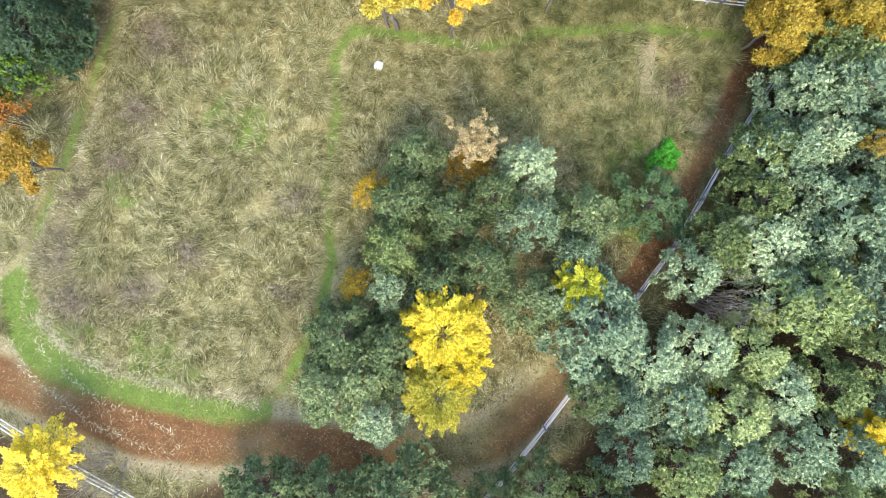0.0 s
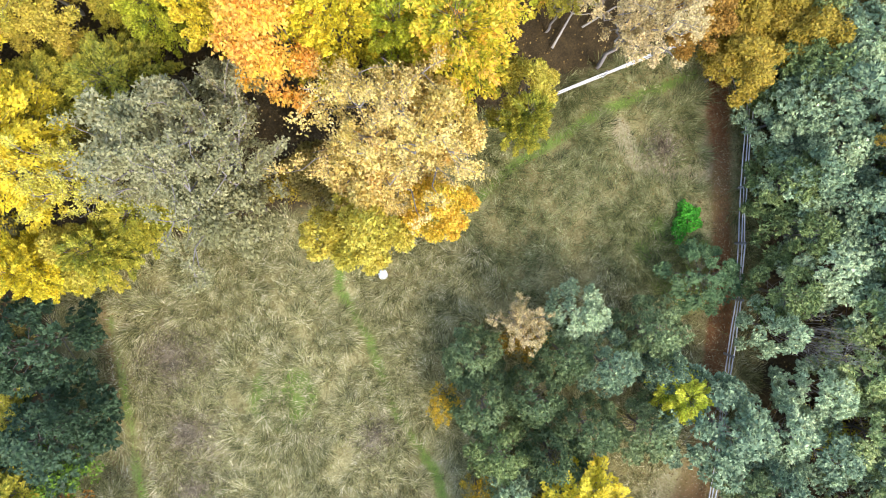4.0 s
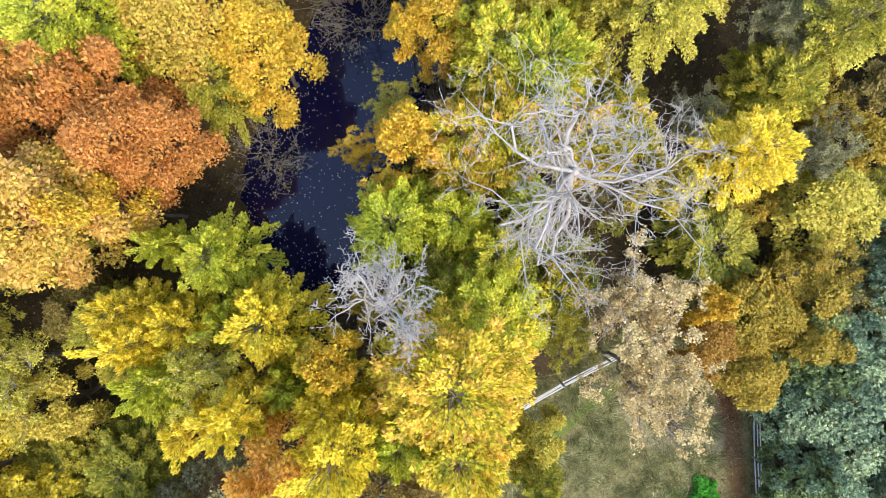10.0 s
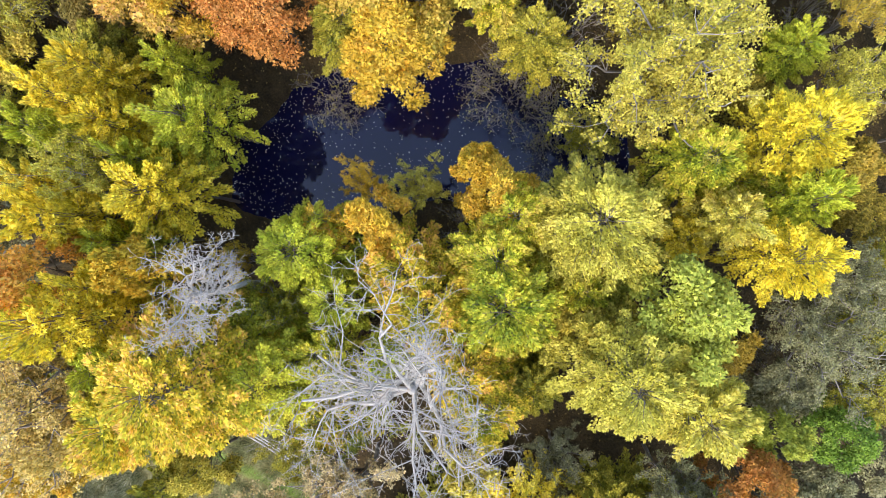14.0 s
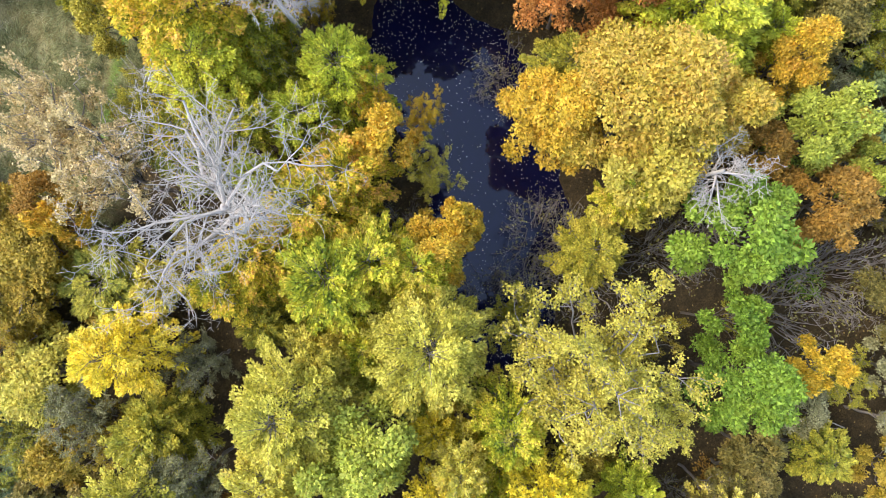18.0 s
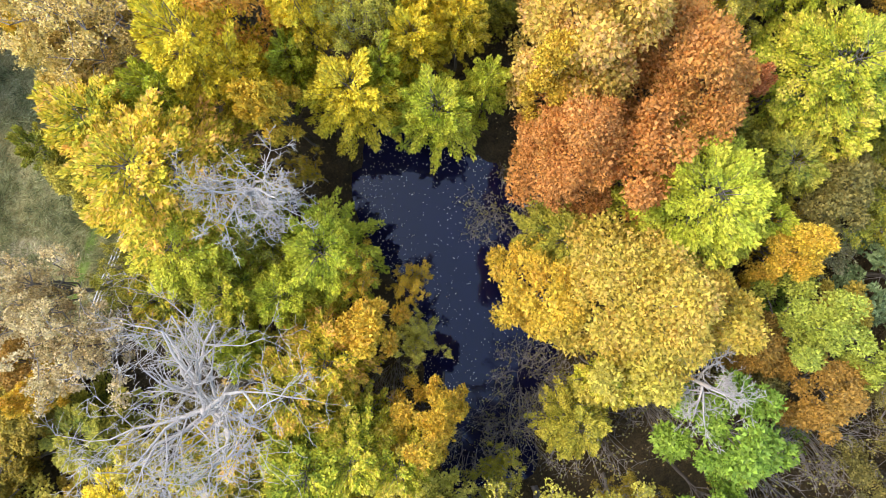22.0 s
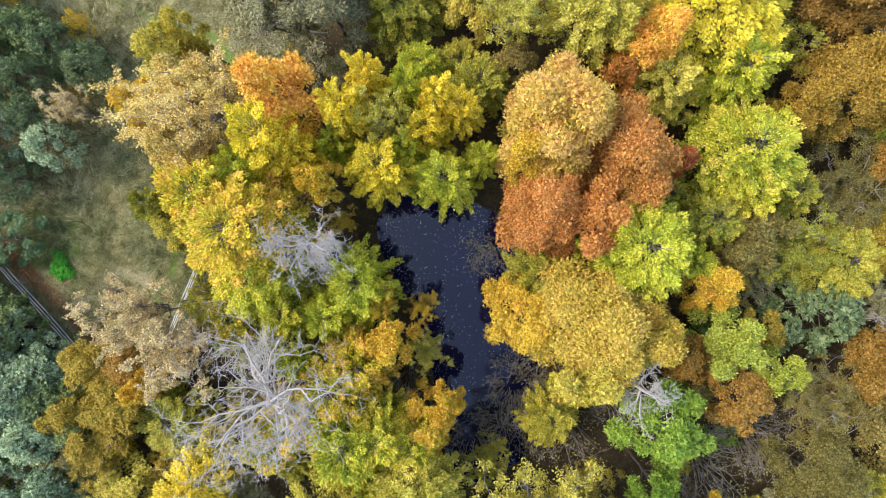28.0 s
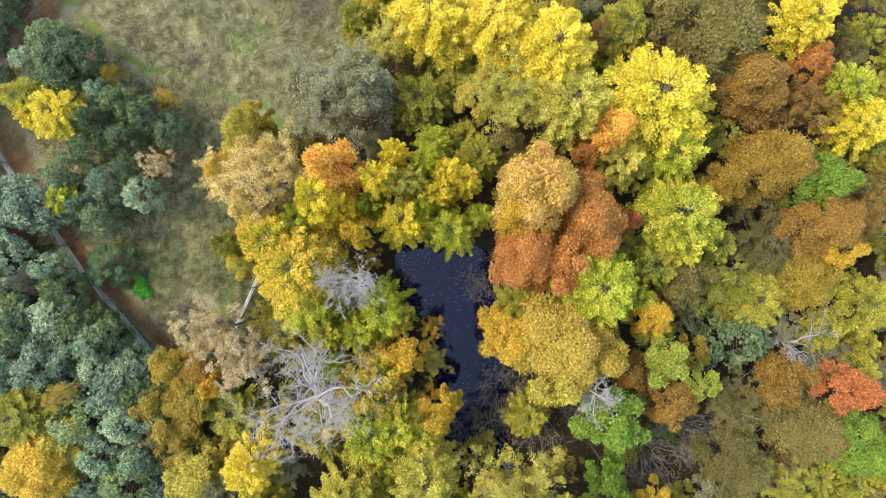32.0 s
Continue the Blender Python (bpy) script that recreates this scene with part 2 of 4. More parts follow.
# ---- tree shapes, each built once at a crown radius of 3 m and a height of 10 m ----
def plume_tree(seed, plumes=100, leaves=118, size=0.165, crown=2.25):
    """A maple-like crown: overlapping leafy sprays that radiate from the middle and droop at the rim."""
    rng = np.random.default_rng(seed)
    paths = [limb(rng, (0, 0, -0.3), (rng.normal(0, .2), rng.normal(0, .2), 5.6), 0.17, 0.09, 5, 0.05)]
    top = paths[0][-1][0]
    C, W, U, S, A = [], [], [], [], []
    turn = rng.uniform(0, 6.28)
    bulge = rng.uniform(.72, 1.14, 7)
    for k in range(plumes):
        u = (k + .5) / plumes
        az = turn + k * 2.39996 + rng.normal(0, .16)
        wide = crown * bulge[int((az % 6.2832) / 6.2832 * 7) % 7]
        r = wide * math.sqrt(u) * .74
        out = np.array([math.cos(az), math.sin(az), 0])
        z = 9.1 - 4.4 * u ** 1.35 + rng.normal(0, .42)
        rise = .85 * (1 - u) - .05 + rng.normal(0, .12)
        ray = unit(out + np.array([rng.normal(0, .2), rng.normal(0, .2), rise]))
        long = rng.uniform(1.0, 1.65) * (.75 + .35 * u)
        base = out * r + np.array([0, 0, z])
        if k % 5 == 0:
            paths.append(limb(rng, top - np.array([0, 0, rng.uniform(0, 2.0)]), base, 0.055, 0.018, 4))
        paths.append([(base - ray * .3, .016), (base + ray * long * .6, .006)])
        side = unit(np.cross(ray, (0, 0, 1.0)))
        m = int(leaves * rng.uniform(.7, 1.3))
        f = rng.uniform(0, 1, m) ** .8
        lat = rng.normal(0, .5, m).clip(-1, 1) * (.07 + .25 * np.sin(math.pi * (.12 + .8 * f)))
        p = base + ray * (f * long)[:, None] + side * lat[:, None]
        p[:, 2] += rng.normal(0, .05, m) - .28 * f * f - .5 * np.abs(lat) ** 1.5
        C.append(p)
        W.append(unit(ray + side * (np.sign(lat) * rng.uniform(.1, .9, m))[:, None] + rng.normal(0, .3, (m, 3))))
        U.append(unit(rng.normal(0, .42, (m, 3)) + ray * .25 + np.array([0, 0, 1.0])))
        S.append(rng.uniform(.65, 1.3, m) * size)
        # spray bases coloured darker than tips, turning and shade in one value
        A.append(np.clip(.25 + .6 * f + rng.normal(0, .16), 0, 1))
    m = 1500
    az, r = rng.uniform(0, 6.283, m), 1.7 * np.sqrt(rng.uniform(0, 1, m))
    C.append(np.stack([np.cos(az) * r, np.sin(az) * r, 8.0 - .75 * r ** 1.6 - rng.uniform(0, 1.3, m)], -1))
    W.append(rng.normal(0, 1, (m, 3)))
    U.append(unit(rng.normal(0, .5, (m, 3)) + np.array([0, 0, 1.0])))
    S.append(rng.uniform(.8, 1.4, m) * size)
    # inner fill leaves coloured from the dark end, as if shaded by the crown
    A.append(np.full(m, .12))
    C, W, U, S, A = map(np.concatenate, (C, W, U, S, A))
    return tubes(paths, 4), chips(rng, C, W, U, S, S * .8), A


def mosaic_tree(seed, lobes=30, leaves=400, size=0.165, crown=2.3):
    """A rounded crown of many small leafy knobs with gaps between them."""
    rng = np.random.default_rng(seed)
    paths = [limb(rng, (0, 0, -0.3), (rng.normal(0, .25), rng.normal(0, .25), 5.2), 0.17, 0.10, 5, 0.05)]
    top = paths[0][-1][0]
    C, W, U, S, A = [], [], [], [], []
    turn = rng.uniform(0, 6.28)
    bulge = rng.uniform(.66, 1.18, 6)
    for k in range(lobes):
        u = (k + .4) / lobes
        az = turn + k * 2.39996 + rng.normal(0, .2)
        r = crown * math.sqrt(u) * bulge[int((az % 6.2832) / 6.2832 * 6) % 6]
        lc = np.array([math.cos(az) * r, math.sin(az) * r, 9.1 - 4.0 * u ** 1.5 + rng.normal(0, .55)])
        lr = rng.uniform(.42, .78)
        if k % 2 == 0:
            paths.append(limb(rng, top - np.array([0, 0, rng.uniform(0, 2.2)]), lc, 0.06, 0.016, 4))
        m = int(leaves * rng.uniform(.65, 1.35) * (lr / .6) ** 1.5)
        d = unit(rng.normal(0, 1, (m, 3)) + np.array([math.cos(az) * .45, math.sin(az) * .45, .65]))
        f = rng.uniform(.45, 1.08, m)
        C.append(lc + d * (lr * f)[:, None] * np.array([1.1, 1.1, .85]) + rng.normal(0, .05, (m, 3)))
        W.append(unit(d * np.array([1, 1, .3]) + rng.normal(0, .6, (m, 3))))
        U.append(unit(rng.normal(0, .5, (m, 3)) + d * .6 + np.array([0, 0, .8])))
        S.append(rng.uniform(.6, 1.3, m) * size)
        # leaves deep in or under a knob get darker colour in place of shade
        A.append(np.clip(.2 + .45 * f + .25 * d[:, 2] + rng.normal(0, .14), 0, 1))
    C, W, U, S, A = map(np.concatenate, (C, W, U, S, A))
    return tubes(paths, 4), chips(rng, C, W, U, S, S * .9), A


def sparse_tree(seed, limbs=13, leaves=14500, size=0.105, spread=1.12):
    """An open crown: many fine twigs with a thin scatter of leaves."""
    rng = np.random.default_rng(seed)
    paths = [limb(rng, (0, 0, -0.3), (rng.normal(0, .3), rng.normal(0, .3), 4.6), 0.17, 0.11, 5, 0.05)]
    top = paths[0][-1][0]
    tips = []
    turn = rng.uniform(0, 6.28)
    for k in range(limbs):
        az, rad = turn + k * 2.4 + rng.normal(0, .2), 2.3 * math.sqrt((k + .6) / limbs) * spread
        end = np.array([math.cos(az) * rad, math.sin(az) * rad, 9.4 - 0.42 * rad ** 1.6 + rng.normal(0, .35)])
        lp = limb(rng, top - np.array([0, 0, rng.uniform(0, 1.6)]), end, 0.075, 0.022, 6)
        paths.append(lp)
        for j in range(9):
            q = lp[rng.integers(2, 7)][0]
            d = unit(rng.normal(0, 1, 3) + unit(end - top) * 1.1 + np.array([0, 0, .25]))
            e = q + d * rng.uniform(.6, 1.2)
            paths.append([(q, .02), ((q + e) / 2 + rng.normal(0, .07, 3), .014), (e, .006)])
            for i in range(3):
                s = q + (e - q) * rng.uniform(.4, 1)
                t = s + unit(rng.normal(0, 1, 3) + d) * rng.uniform(.25, .55)
                paths.append([(s, .011), (t, .005)])
                tips.append((s, t))
    s = np.array([a for a, _ in tips])
    t = np.array([b for _, b in tips])
    k = rng.integers(0, len(tips), leaves)
    p = s[k] + (t[k] - s[k]) * rng.uniform(.2, 1.15, leaves)[:, None] + rng.normal(0, .09, (leaves, 3))
    S = rng.uniform(.7, 1.3, leaves) * size
    return tubes(paths, 3), chips(rng, p, rng.normal(0, 1, (leaves, 3)), unit(rng.normal(0, .6, (leaves, 3)) + np.array([0, 0, 1.])), S, S * .85)


def bare_tree(seed, levels=5, limbs=8, reach=4.2, height=12.0, fork=6.5, thick=0.22, lean=(0, 0), fan=None, steep=(.25, 1.1)):
    """A dead tree: forking limbs down to fine twigs."""
    rng = np.random.default_rng(seed)
    base, top = np.array([0, 0, -0.3]), np.array([lean[0], lean[1], fork])
    trunk, limbs_made, paths = [limb(rng, base, top, thick, thick * .75, 5, 0.04) + [(top + np.array([0, 0, .1]), thick * .4), (top + np.array([0, 0, .14]), .005)]], [], []

    def grow(p, d, length, r, level):
        n = 4 if level < 2 else 3
        pts, q, dd = [(p, r)], p.copy(), d.copy()
        for k in range(n):
            dd = unit(dd + rng.normal(0, .3 if level == 1 else .24, 3) + np.array([0, 0, .05 if level < 3 else -.03]))
            q = q + dd * length / n
            pts.append((q.copy(), max(r * (1 - .55 * (k + 1) / n), .006)))
        paths.append(pts)
        if level >= levels:
            return
        kids = (4, 5, 5, 3, 3)[min(level, 4)]
        for j in range(kids):
            f = rng.integers(1, n + 1)
            d2 = unit(dd * .8 + rng.normal(0, .62, 3))
            grow(pts[f][0], d2, length * rng.uniform(.42, .66), max(pts[f][1] * .64, .009), level + 1)

    turn = rng.uniform(0, 6.28)
    for k in range(limbs):
        if fan:
            az, reach_k = fan[0] + fan[1] * (2 * (k + .5) / limbs - 1) + rng.normal(0, .12), reach * (1.15 - .45 * abs(2 * (k + .5) / limbs - 1))
        else:
            az, reach_k = turn + k * 6.283 / limbs + rng.normal(0, .3), reach
        up = rng.uniform(*steep) if not fan else rng.uniform(-.1, .45)
        start = top - np.array([lean[0] * .08, lean[1] * .08, .5]) * rng.uniform(0, 4)
        paths.clear()
        grow(start, unit(np.array([math.cos(az), math.sin(az), up])), reach_k * rng.uniform(.5, .72), thick * rng.uniform(.34, .62), 1)
        limbs_made.append(tubes(paths, 4))
    return tubes(trunk, 8), limbs_made


def brush(seed, stems=46, leaves=420, size=0.13):
    """A thicket of bare stems with a few last leaves; radius 3 m, height 6 m."""
    rng = np.random.default_rng(seed)
    paths, tips = [], []
    for k in range(stems):
        az, rad = rng.uniform(0, 6.28), 2.9 * math.sqrt(rng.uniform(.02, 1))
        b = np.array([math.cos(az) * rad * .4, math.sin(az) * rad * .4, -.2])
        e = np.array([math.cos(az) * rad, math.sin(az) * rad, rng.uniform(3.2, 6.0) * (1 - .06 * rad * rad)])
        lp = limb(rng, b, e, .045, .012, 4, .1)
        paths.append(lp)
        for j in range(7):
            q = lp[rng.integers(2, 5)][0]
            t = q + unit(rng.normal(0, 1, 3) + unit(e - b)) * rng.uniform(.4, 1.0)
            paths.append([(q, .014), (t, .005)])
            tips.append(t)
            for i in range(2):
                u = q + (t - q) * rng.uniform(.4, .9)
                paths.append([(u, .009), (u + unit(rng.normal(0, 1, 3) + (t - q)) * .35, .004)])
    t = np.array(tips)
    k = rng.integers(0, len(t), leaves)
    S = rng.uniform(.7, 1.3, leaves) * size
    return tubes(paths, 3), blades(rng, t[k] + rng.normal(0, .14, (leaves, 3)), rng.normal(0, 1, (leaves, 3)), unit(rng.normal(0, .5, (leaves, 3)) + np.array([0, 0, 1.])), S, S * .75)


def pine_tree(seed, needle=0.21, tufts=26, knob=.74, rings=((1, .1, 9.3), (4, 1.05, 8.3), (6, 1.85, 6.9), (8, 2.5, 5.2), (6, 2.6, 3.6))):
    """A pine: limbs that end in rounded clumps of needle tufts; radius 3 m, height 10 m."""
    rng = np.random.default_rng(seed)
    paths = [limb(rng, (0, 0, -.3), (rng.normal(0, .15), rng.normal(0, .15), 9.3), .16, .03, 6, .02)]
    A, Wy, L = [], [], []
    for n, reach, z in rings:
        turn = rng.uniform(0, 6.28)
        for b in range(n):
            az = turn + b * 6.283 / n + rng.normal(0, .22)
            r = reach * rng.uniform(.8, 1.15)
            e = np.array([math.cos(az) * r, math.sin(az) * r, z + rng.uniform(-.5, .5)])
            paths.append(limb(rng, (0, 0, z - .9), e, .035, .012, 4, .04))
            out = np.array([math.cos(az), math.sin(az), 0])
            size = knob * rng.uniform(.72, 1.25)
            for j in range(tufts):
                d = unit(rng.normal(0, 1, 3) + out * .3 + np.array([0, 0, .6]))
                axis = unit(d + np.array([0, 0, .3]))
                m = 11
                A.append(e + d * size * np.array([1, 1, .8]) + rng.normal(0, .055, (m, 3)))
                Wy.append(unit(axis * .55 + rng.normal(0, .6, (m, 3))))
                L.append(rng.uniform(.7, 1.25, m) * needle)
            m = 44
            A.append(e + unit(rng.normal(0, 1, (m, 3))) * size * .5 + np.array([0, 0, -.1]))
            Wy.append(unit(rng.normal(0, 1, (m, 3)) * np.array([1, 1, .5])))
            L.append(rng.uniform(.3, .45, m))
    A, Wy, L = np.concatenate(A), np.concatenate(Wy), np.concatenate(L)
    side = unit(np.cross(Wy, rng.normal(0, .5, A.shape) + np.array([0, 0, 1.]))) * (L * rng.uniform(.28, .44, len(A)))[:, None]
    v = np.stack([A - side, A + side, A + Wy * L[:, None]], 1).reshape(-1, 3)
    return tubes(paths, 3), (v, np.arange(len(v)).reshape(-1, 3))


def bush(seed, mounds=13, leaves=44, size=0.26):
    """A leafy shrub down to the ground; radius 3 m, height 5 m."""
    rng = np.random.default_rng(seed)
    paths, C, W, U = [], [], [], []
    for k in range(mounds):
        az, rad = k * 2.4, 2.2 * math.sqrt((k + .3) / mounds)
        c = np.array([math.cos(az) * rad, math.sin(az) * rad, 4.3 - .5 * rad ** 1.5 + rng.normal(0, .3)])
        paths.append(limb(rng, (c[0] * .2, c[1] * .2, -.2), c, .05, .015, 4))
        for j in range(5):
            d = unit(rng.normal(0, 1, 3) + np.array([math.cos(az) * .4, math.sin(az) * .4, .6]))
            tc = c + d * rng.uniform(.3, .95)
            C.append(tc + rng.normal(0, .26, (leaves // 2, 3)) * np.array([1, 1, .7]))
            W.append(unit(d + rng.normal(0, .6, (leaves // 2, 3))))
            U.append(unit(rng.normal(0, .45, (leaves // 2, 3)) + np.array([0, 0, 1.])))
    C, W, U = map(np.concatenate, (C, W, U))
    S = rng.uniform(.7, 1.3, len(C)) * size
    return tubes(paths, 4), blades(rng, C, W, U, S, S * .7)


SHAPES = {
    "M": [plume_tree(11), plume_tree(12, 90, 124), plume_tree(13, 108, 104), plume_tree(14, 94, 122, .17), plume_tree(15, 100, 112)],
    "m": [plume_tree(16, 72, 128, .21), plume_tree(17, 66, 132, .21), plume_tree(18, 78, 122, .2), plume_tree(19, 72, 128, .2)],
    "L": [mosaic_tree(111), mosaic_tree(112, 34, 360), mosaic_tree(113, 26, 450), mosaic_tree(114, 32, 380, .17)],
    "l": [mosaic_tree(116, 16, 330, .24), mosaic_tree(117, 18, 300, .24), mosaic_tree(118, 14, 370, .23)],
    "S": [sparse_tree(21), sparse_tree(22, 14), sparse_tree(23, 13, 14500), sparse_tree(24, 12, 12500)],
    "X": [plume_tree(211, 150, 160, .115), plume_tree(212, 160, 150, .12)],
    "Y": [mosaic_tree(213, 44, 560, .115), mosaic_tree(214, 48, 520, .12)],
    "Z": [sparse_tree(215, 17, 26000, .078), sparse_tree(216, 18, 28000, .075)],
    "P": [pine_tree(31), pine_tree(32, .20, 27, .8), pine_tree(33, .22, 25, .68), pine_tree(34, .205)],
    "T": [brush(41), brush(42), brush(43, 38)],
    "B": [bush(51), bush(52), bush(53)],
    "J": [pine_tree(61, .15, 22, .6)],
}
ROUND = {"gold", "peach", "red", "scarlet", "brown", "brownolive", "rust", "honey", "green", "lightgreen", "umber", "greygreen", "orange", "peachy"}
NOMINAL = {"M": 10, "S": 10, "P": 10, "T": 6, "B": 5, "J": 10}
MESHES = {}
for key, shapes in SHAPES.items():
    MESHES[key] = []
    for wood, leaf, *outward in shapes:
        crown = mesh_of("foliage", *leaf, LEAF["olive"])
        each = len(crown.vertices) // (len(outward[0]) if outward else 1)
        crown.attributes.new("turn_shade", "FLOAT", "POINT").data.foreach_set("value", np.repeat(outward[0], each) if outward else np.full(len(crown.vertices), .5))
        MESHES[key].append((mesh_of("wood", *wood, {"T": TWIG, "S": TWIG, "Z": TWIG}.get(key, BARK), True), crown))
KIND = {
    "M": ("deciduous_tree", "tree", "deciduous tree in dense {} autumn leaf", "autumn trees"),
    "S": ("thinning_tree", "tree", "half-bare deciduous tree with {} leaves on open grey twigs", "autumn trees"),
    "P": ("pine_tree", "tree", "{} pine tree with tufted needles", "pine trees"),
    "T": ("thicket", "shrub", "bare grey twiggy thicket with {} leaves", "thickets"),
    "B": ("shrub", "shrub", "rounded leafy shrub with {} foliage", "shrubs"),
    "J": ("juniper", "shrub", "{} juniper beside the dirt trail", "shrubs"),
}
TINT = {"yellow": "bright yellow", "gold": "golden yellow", "honey": "honey yellow", "orange": "orange", "red": "russet red", "scarlet": "scarlet", "lime": "lime yellow",
        "yelgreen": "yellow-green", "cream": "pale cream-yellow", "blush": "pale peach", "peach": "peach-orange", "peachy": "pale peach-yellow", "olive": "olive green", "brown": "rusty brown",
        "brownolive": "bronze-olive", "rust": "rust-orange", "green": "fresh green", "lightgreen": "light green", "greygreen": "grey-green",
        "pine": "blue-green", "deep": "deep green", "moss": "mossy green", "amber": "green and amber", "umber": "umber-olive", "dark": "dark green", "juniper": "dusky green", "twig": "few yellowish"}
pick = random.Random(5)
STANDING = []


def plant(shape, tint, spots):
    """Trees or shrubs of one kind: x, y, crown radius and height of each."""
    name, category, label, group = KIND[shape]
    for x, y, r, h in spots:
        STANDING.append((x, y, r))
        form = ("l" if r < 1.4 else "L") if shape == "M" and tint in ROUND else "m" if shape == "M" and r < 1.4 else shape
        if r > 2.25:
            form = {"M": "X", "L": "Y", "S": "Z"}.get(form, form)
        wood, leaf = pick.choice(MESHES[form])
        tree = new(name)
        tagged(tree, label.format(TINT[tint]), category, group)
        k = r / 3.0 * (1.1 if shape == "P" else 1.25)
        tree.matrix_world = pose(x, y, ground_height(x, y) - 0.02, 0, 0, pick.uniform(0, 360)) @ Matrix.Diagonal((k * pick.uniform(.92, 1.08), k * pick.uniform(.92, 1.08), h / NOMINAL[shape], 1))
        part("stem" if shape in "TBJ" else "trunk", wood, None, tree)
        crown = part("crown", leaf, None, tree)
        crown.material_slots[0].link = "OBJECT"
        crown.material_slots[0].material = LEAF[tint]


# ---- ground ----
POND = np.array([(-13.0, 1.0), (-10.9, 2.0), (-9.0, 3.5), (-8.2, 6), (-7.6, 8.6), (-5.6, 11.4), (-3.8, 14), (-2.2, 16.4), (-1.8, 18.6), (-4.6, 19.2),
                 (-7.6, 17.8), (-10.2, 16.4), (-12.1, 14), (-13.7, 11), (-15, 8), (-15.4, 4.8), (-14.5, 2.2)])
MEADOW = np.array([(9.9, -.6), (4.4, -2.2), (-5, -6.3), (-12, -10.2), (-20, -12), (-25.2, -14), (-24.3, -20), (-24, -27), (-30, -34), (-34, -42), (-17.6, -38.4),
                   (-9.8, -38.9), (-3, -33), (3.3, -32), (7.6, -29.6), (9.1, -25), (9.7, -17.5), (10.0, -8)])
TRAIL = np.array([(8.2, -2.2), (8.2, -6), (8.3, -9), (8.35, -13.2), (8.2, -16.3), (7.7, -19.8), (6.8, -24.2), (5.4, -27.6), (2.8, -30), (-1.4, -31.8), (-4.8, -33), (-7.3, -34.6),
                  (-10.8, -35.8), (-14.8, -36.3), (-18.6, -36.6), (-26, -38.5)])
MOWN = np.array([(-6.2, -23.6), (-5.5, -26.9), (-5.4, -30.2), (-6.4, -32.4), (-9.4, -33.9), (-12.9, -34.7), (-15.9, -34.7), (-18.5, -34), (-20, -32.3), (-20.5, -29.8),
                 (-20.8, -26.9), (-21.1, -24.7), (-21.6, -21.9), (-22, -19), (-22.8, -15.5)])
RIDE = np.array([(-6.2, -23.6), (-8.4, -20.2), (-9.7, -16.4), (-11.2, -14), (-11, -12.2), (-8.4, -11.2), (-4.5, -9.8), (-2.4, -7.9), (2, -5.2), (7, -3.2)])
LOOP = np.array([(3.1, -5.9), (3.9, -7.5), (5.6, -8.4), (7.4, -8.2), (7.9, -6.4)])


def rounded(pts, times=2):
    """A closed outline with its corners cut."""
    for k in range(times):
        nxt = np.roll(pts, -1, 0)
        pts = np.stack([pts * .75 + nxt * .25, pts * .25 + nxt * .75], 1).reshape(-1, 2)
    return pts


POND = rounded(POND)


def line_distance(x, y, pts, closed=False):
    d = np.full(np.shape(x), 1e9)
    n = len(pts)
    for k in range(n if closed else n - 1):
        a, b = pts[k], pts[(k + 1) % n]
        ab = b - a
        f = np.clip(((x - a[0]) * ab[0] + (y - a[1]) * ab[1]) / (ab @ ab), 0, 1)
        d = np.minimum(d, np.hypot(x - a[0] - f * ab[0], y - a[1] - f * ab[1]))
    return d


def signed(x, y, pts):
    """Distance to a closed line, negative inside."""
    inside = np.zeros(np.shape(x), bool)
    for k in range(len(pts)):
        (x0, y0), (x1, y1) = pts[k], pts[(k + 1) % len(pts)]
        cross = ((y0 > y) != (y1 > y)) & (x < (x1 - x0) * (y - y0) / ((y1 - y0) if y1 != y0 else 1e-9) + x0)
        inside ^= cross
    d = line_distance(x, y, pts, True)
    return np.where(inside, -d, d)


def ease(a, b, v):
    f = np.clip((v - a) / (b - a), 0, 1)
    return f * f * (3 - 2 * f)


def heights(x, y):
    bank = signed(x, y, POND) + .35 * np.sin(x * 1.7 + y * .6) * np.sin(y * 1.4 - x * .5) + .15 * np.sin(x * 3.9) * np.sin(y * 4.3)
    wave = 0.10 * np.sin(x * .31 + 1.3) * np.sin(y * .27) + 0.05 * np.sin(x * .83 + y * .51) + .03 * np.sin(x * 1.9 - y * 1.3)
    wood = ease(-1, 1.5, signed(x, y, MEADOW))
    return wave * (.4 + .9 * wood) - 0.62 * (1 - ease(-.2, 2.2, bank)) - 0.8 * (1 - ease(-2.2, .3, bank))


def ground_height(x, y):
    return float(heights(np.array([x]), np.array([y]))[0])


def axis_steps(lo, hi, step):
    far = [6, 14, 30, 70, 160, 400, 1000, 2400]
    return np.array([lo - f for f in far[::-1]] + list(np.arange(lo, hi, step)) + [hi + f for f in far])


gx, gy = axis_steps(-58, 34, .34), axis_steps(-48, 52, .34)
X, Y = np.meshgrid(gx, gy)
Z = heights(X, Y) * (np.maximum(abs(X), abs(Y)) < 65)
nx, ny = len(gx), len(gy)
ij = np.arange(nx * ny).reshape(ny, nx)
faces = np.stack([ij[:-1, :-1], ij[:-1, 1:], ij[1:, 1:], ij[1:, :-1]], -1).reshape(-1, 4)

m, n, l, p = mat("meadow_and_forest_floor")
GROUND = m


def attr(name):
    a = n.new("ShaderNodeAttribute")
    a.attribute_name = name
    return a.outputs["Fac"]


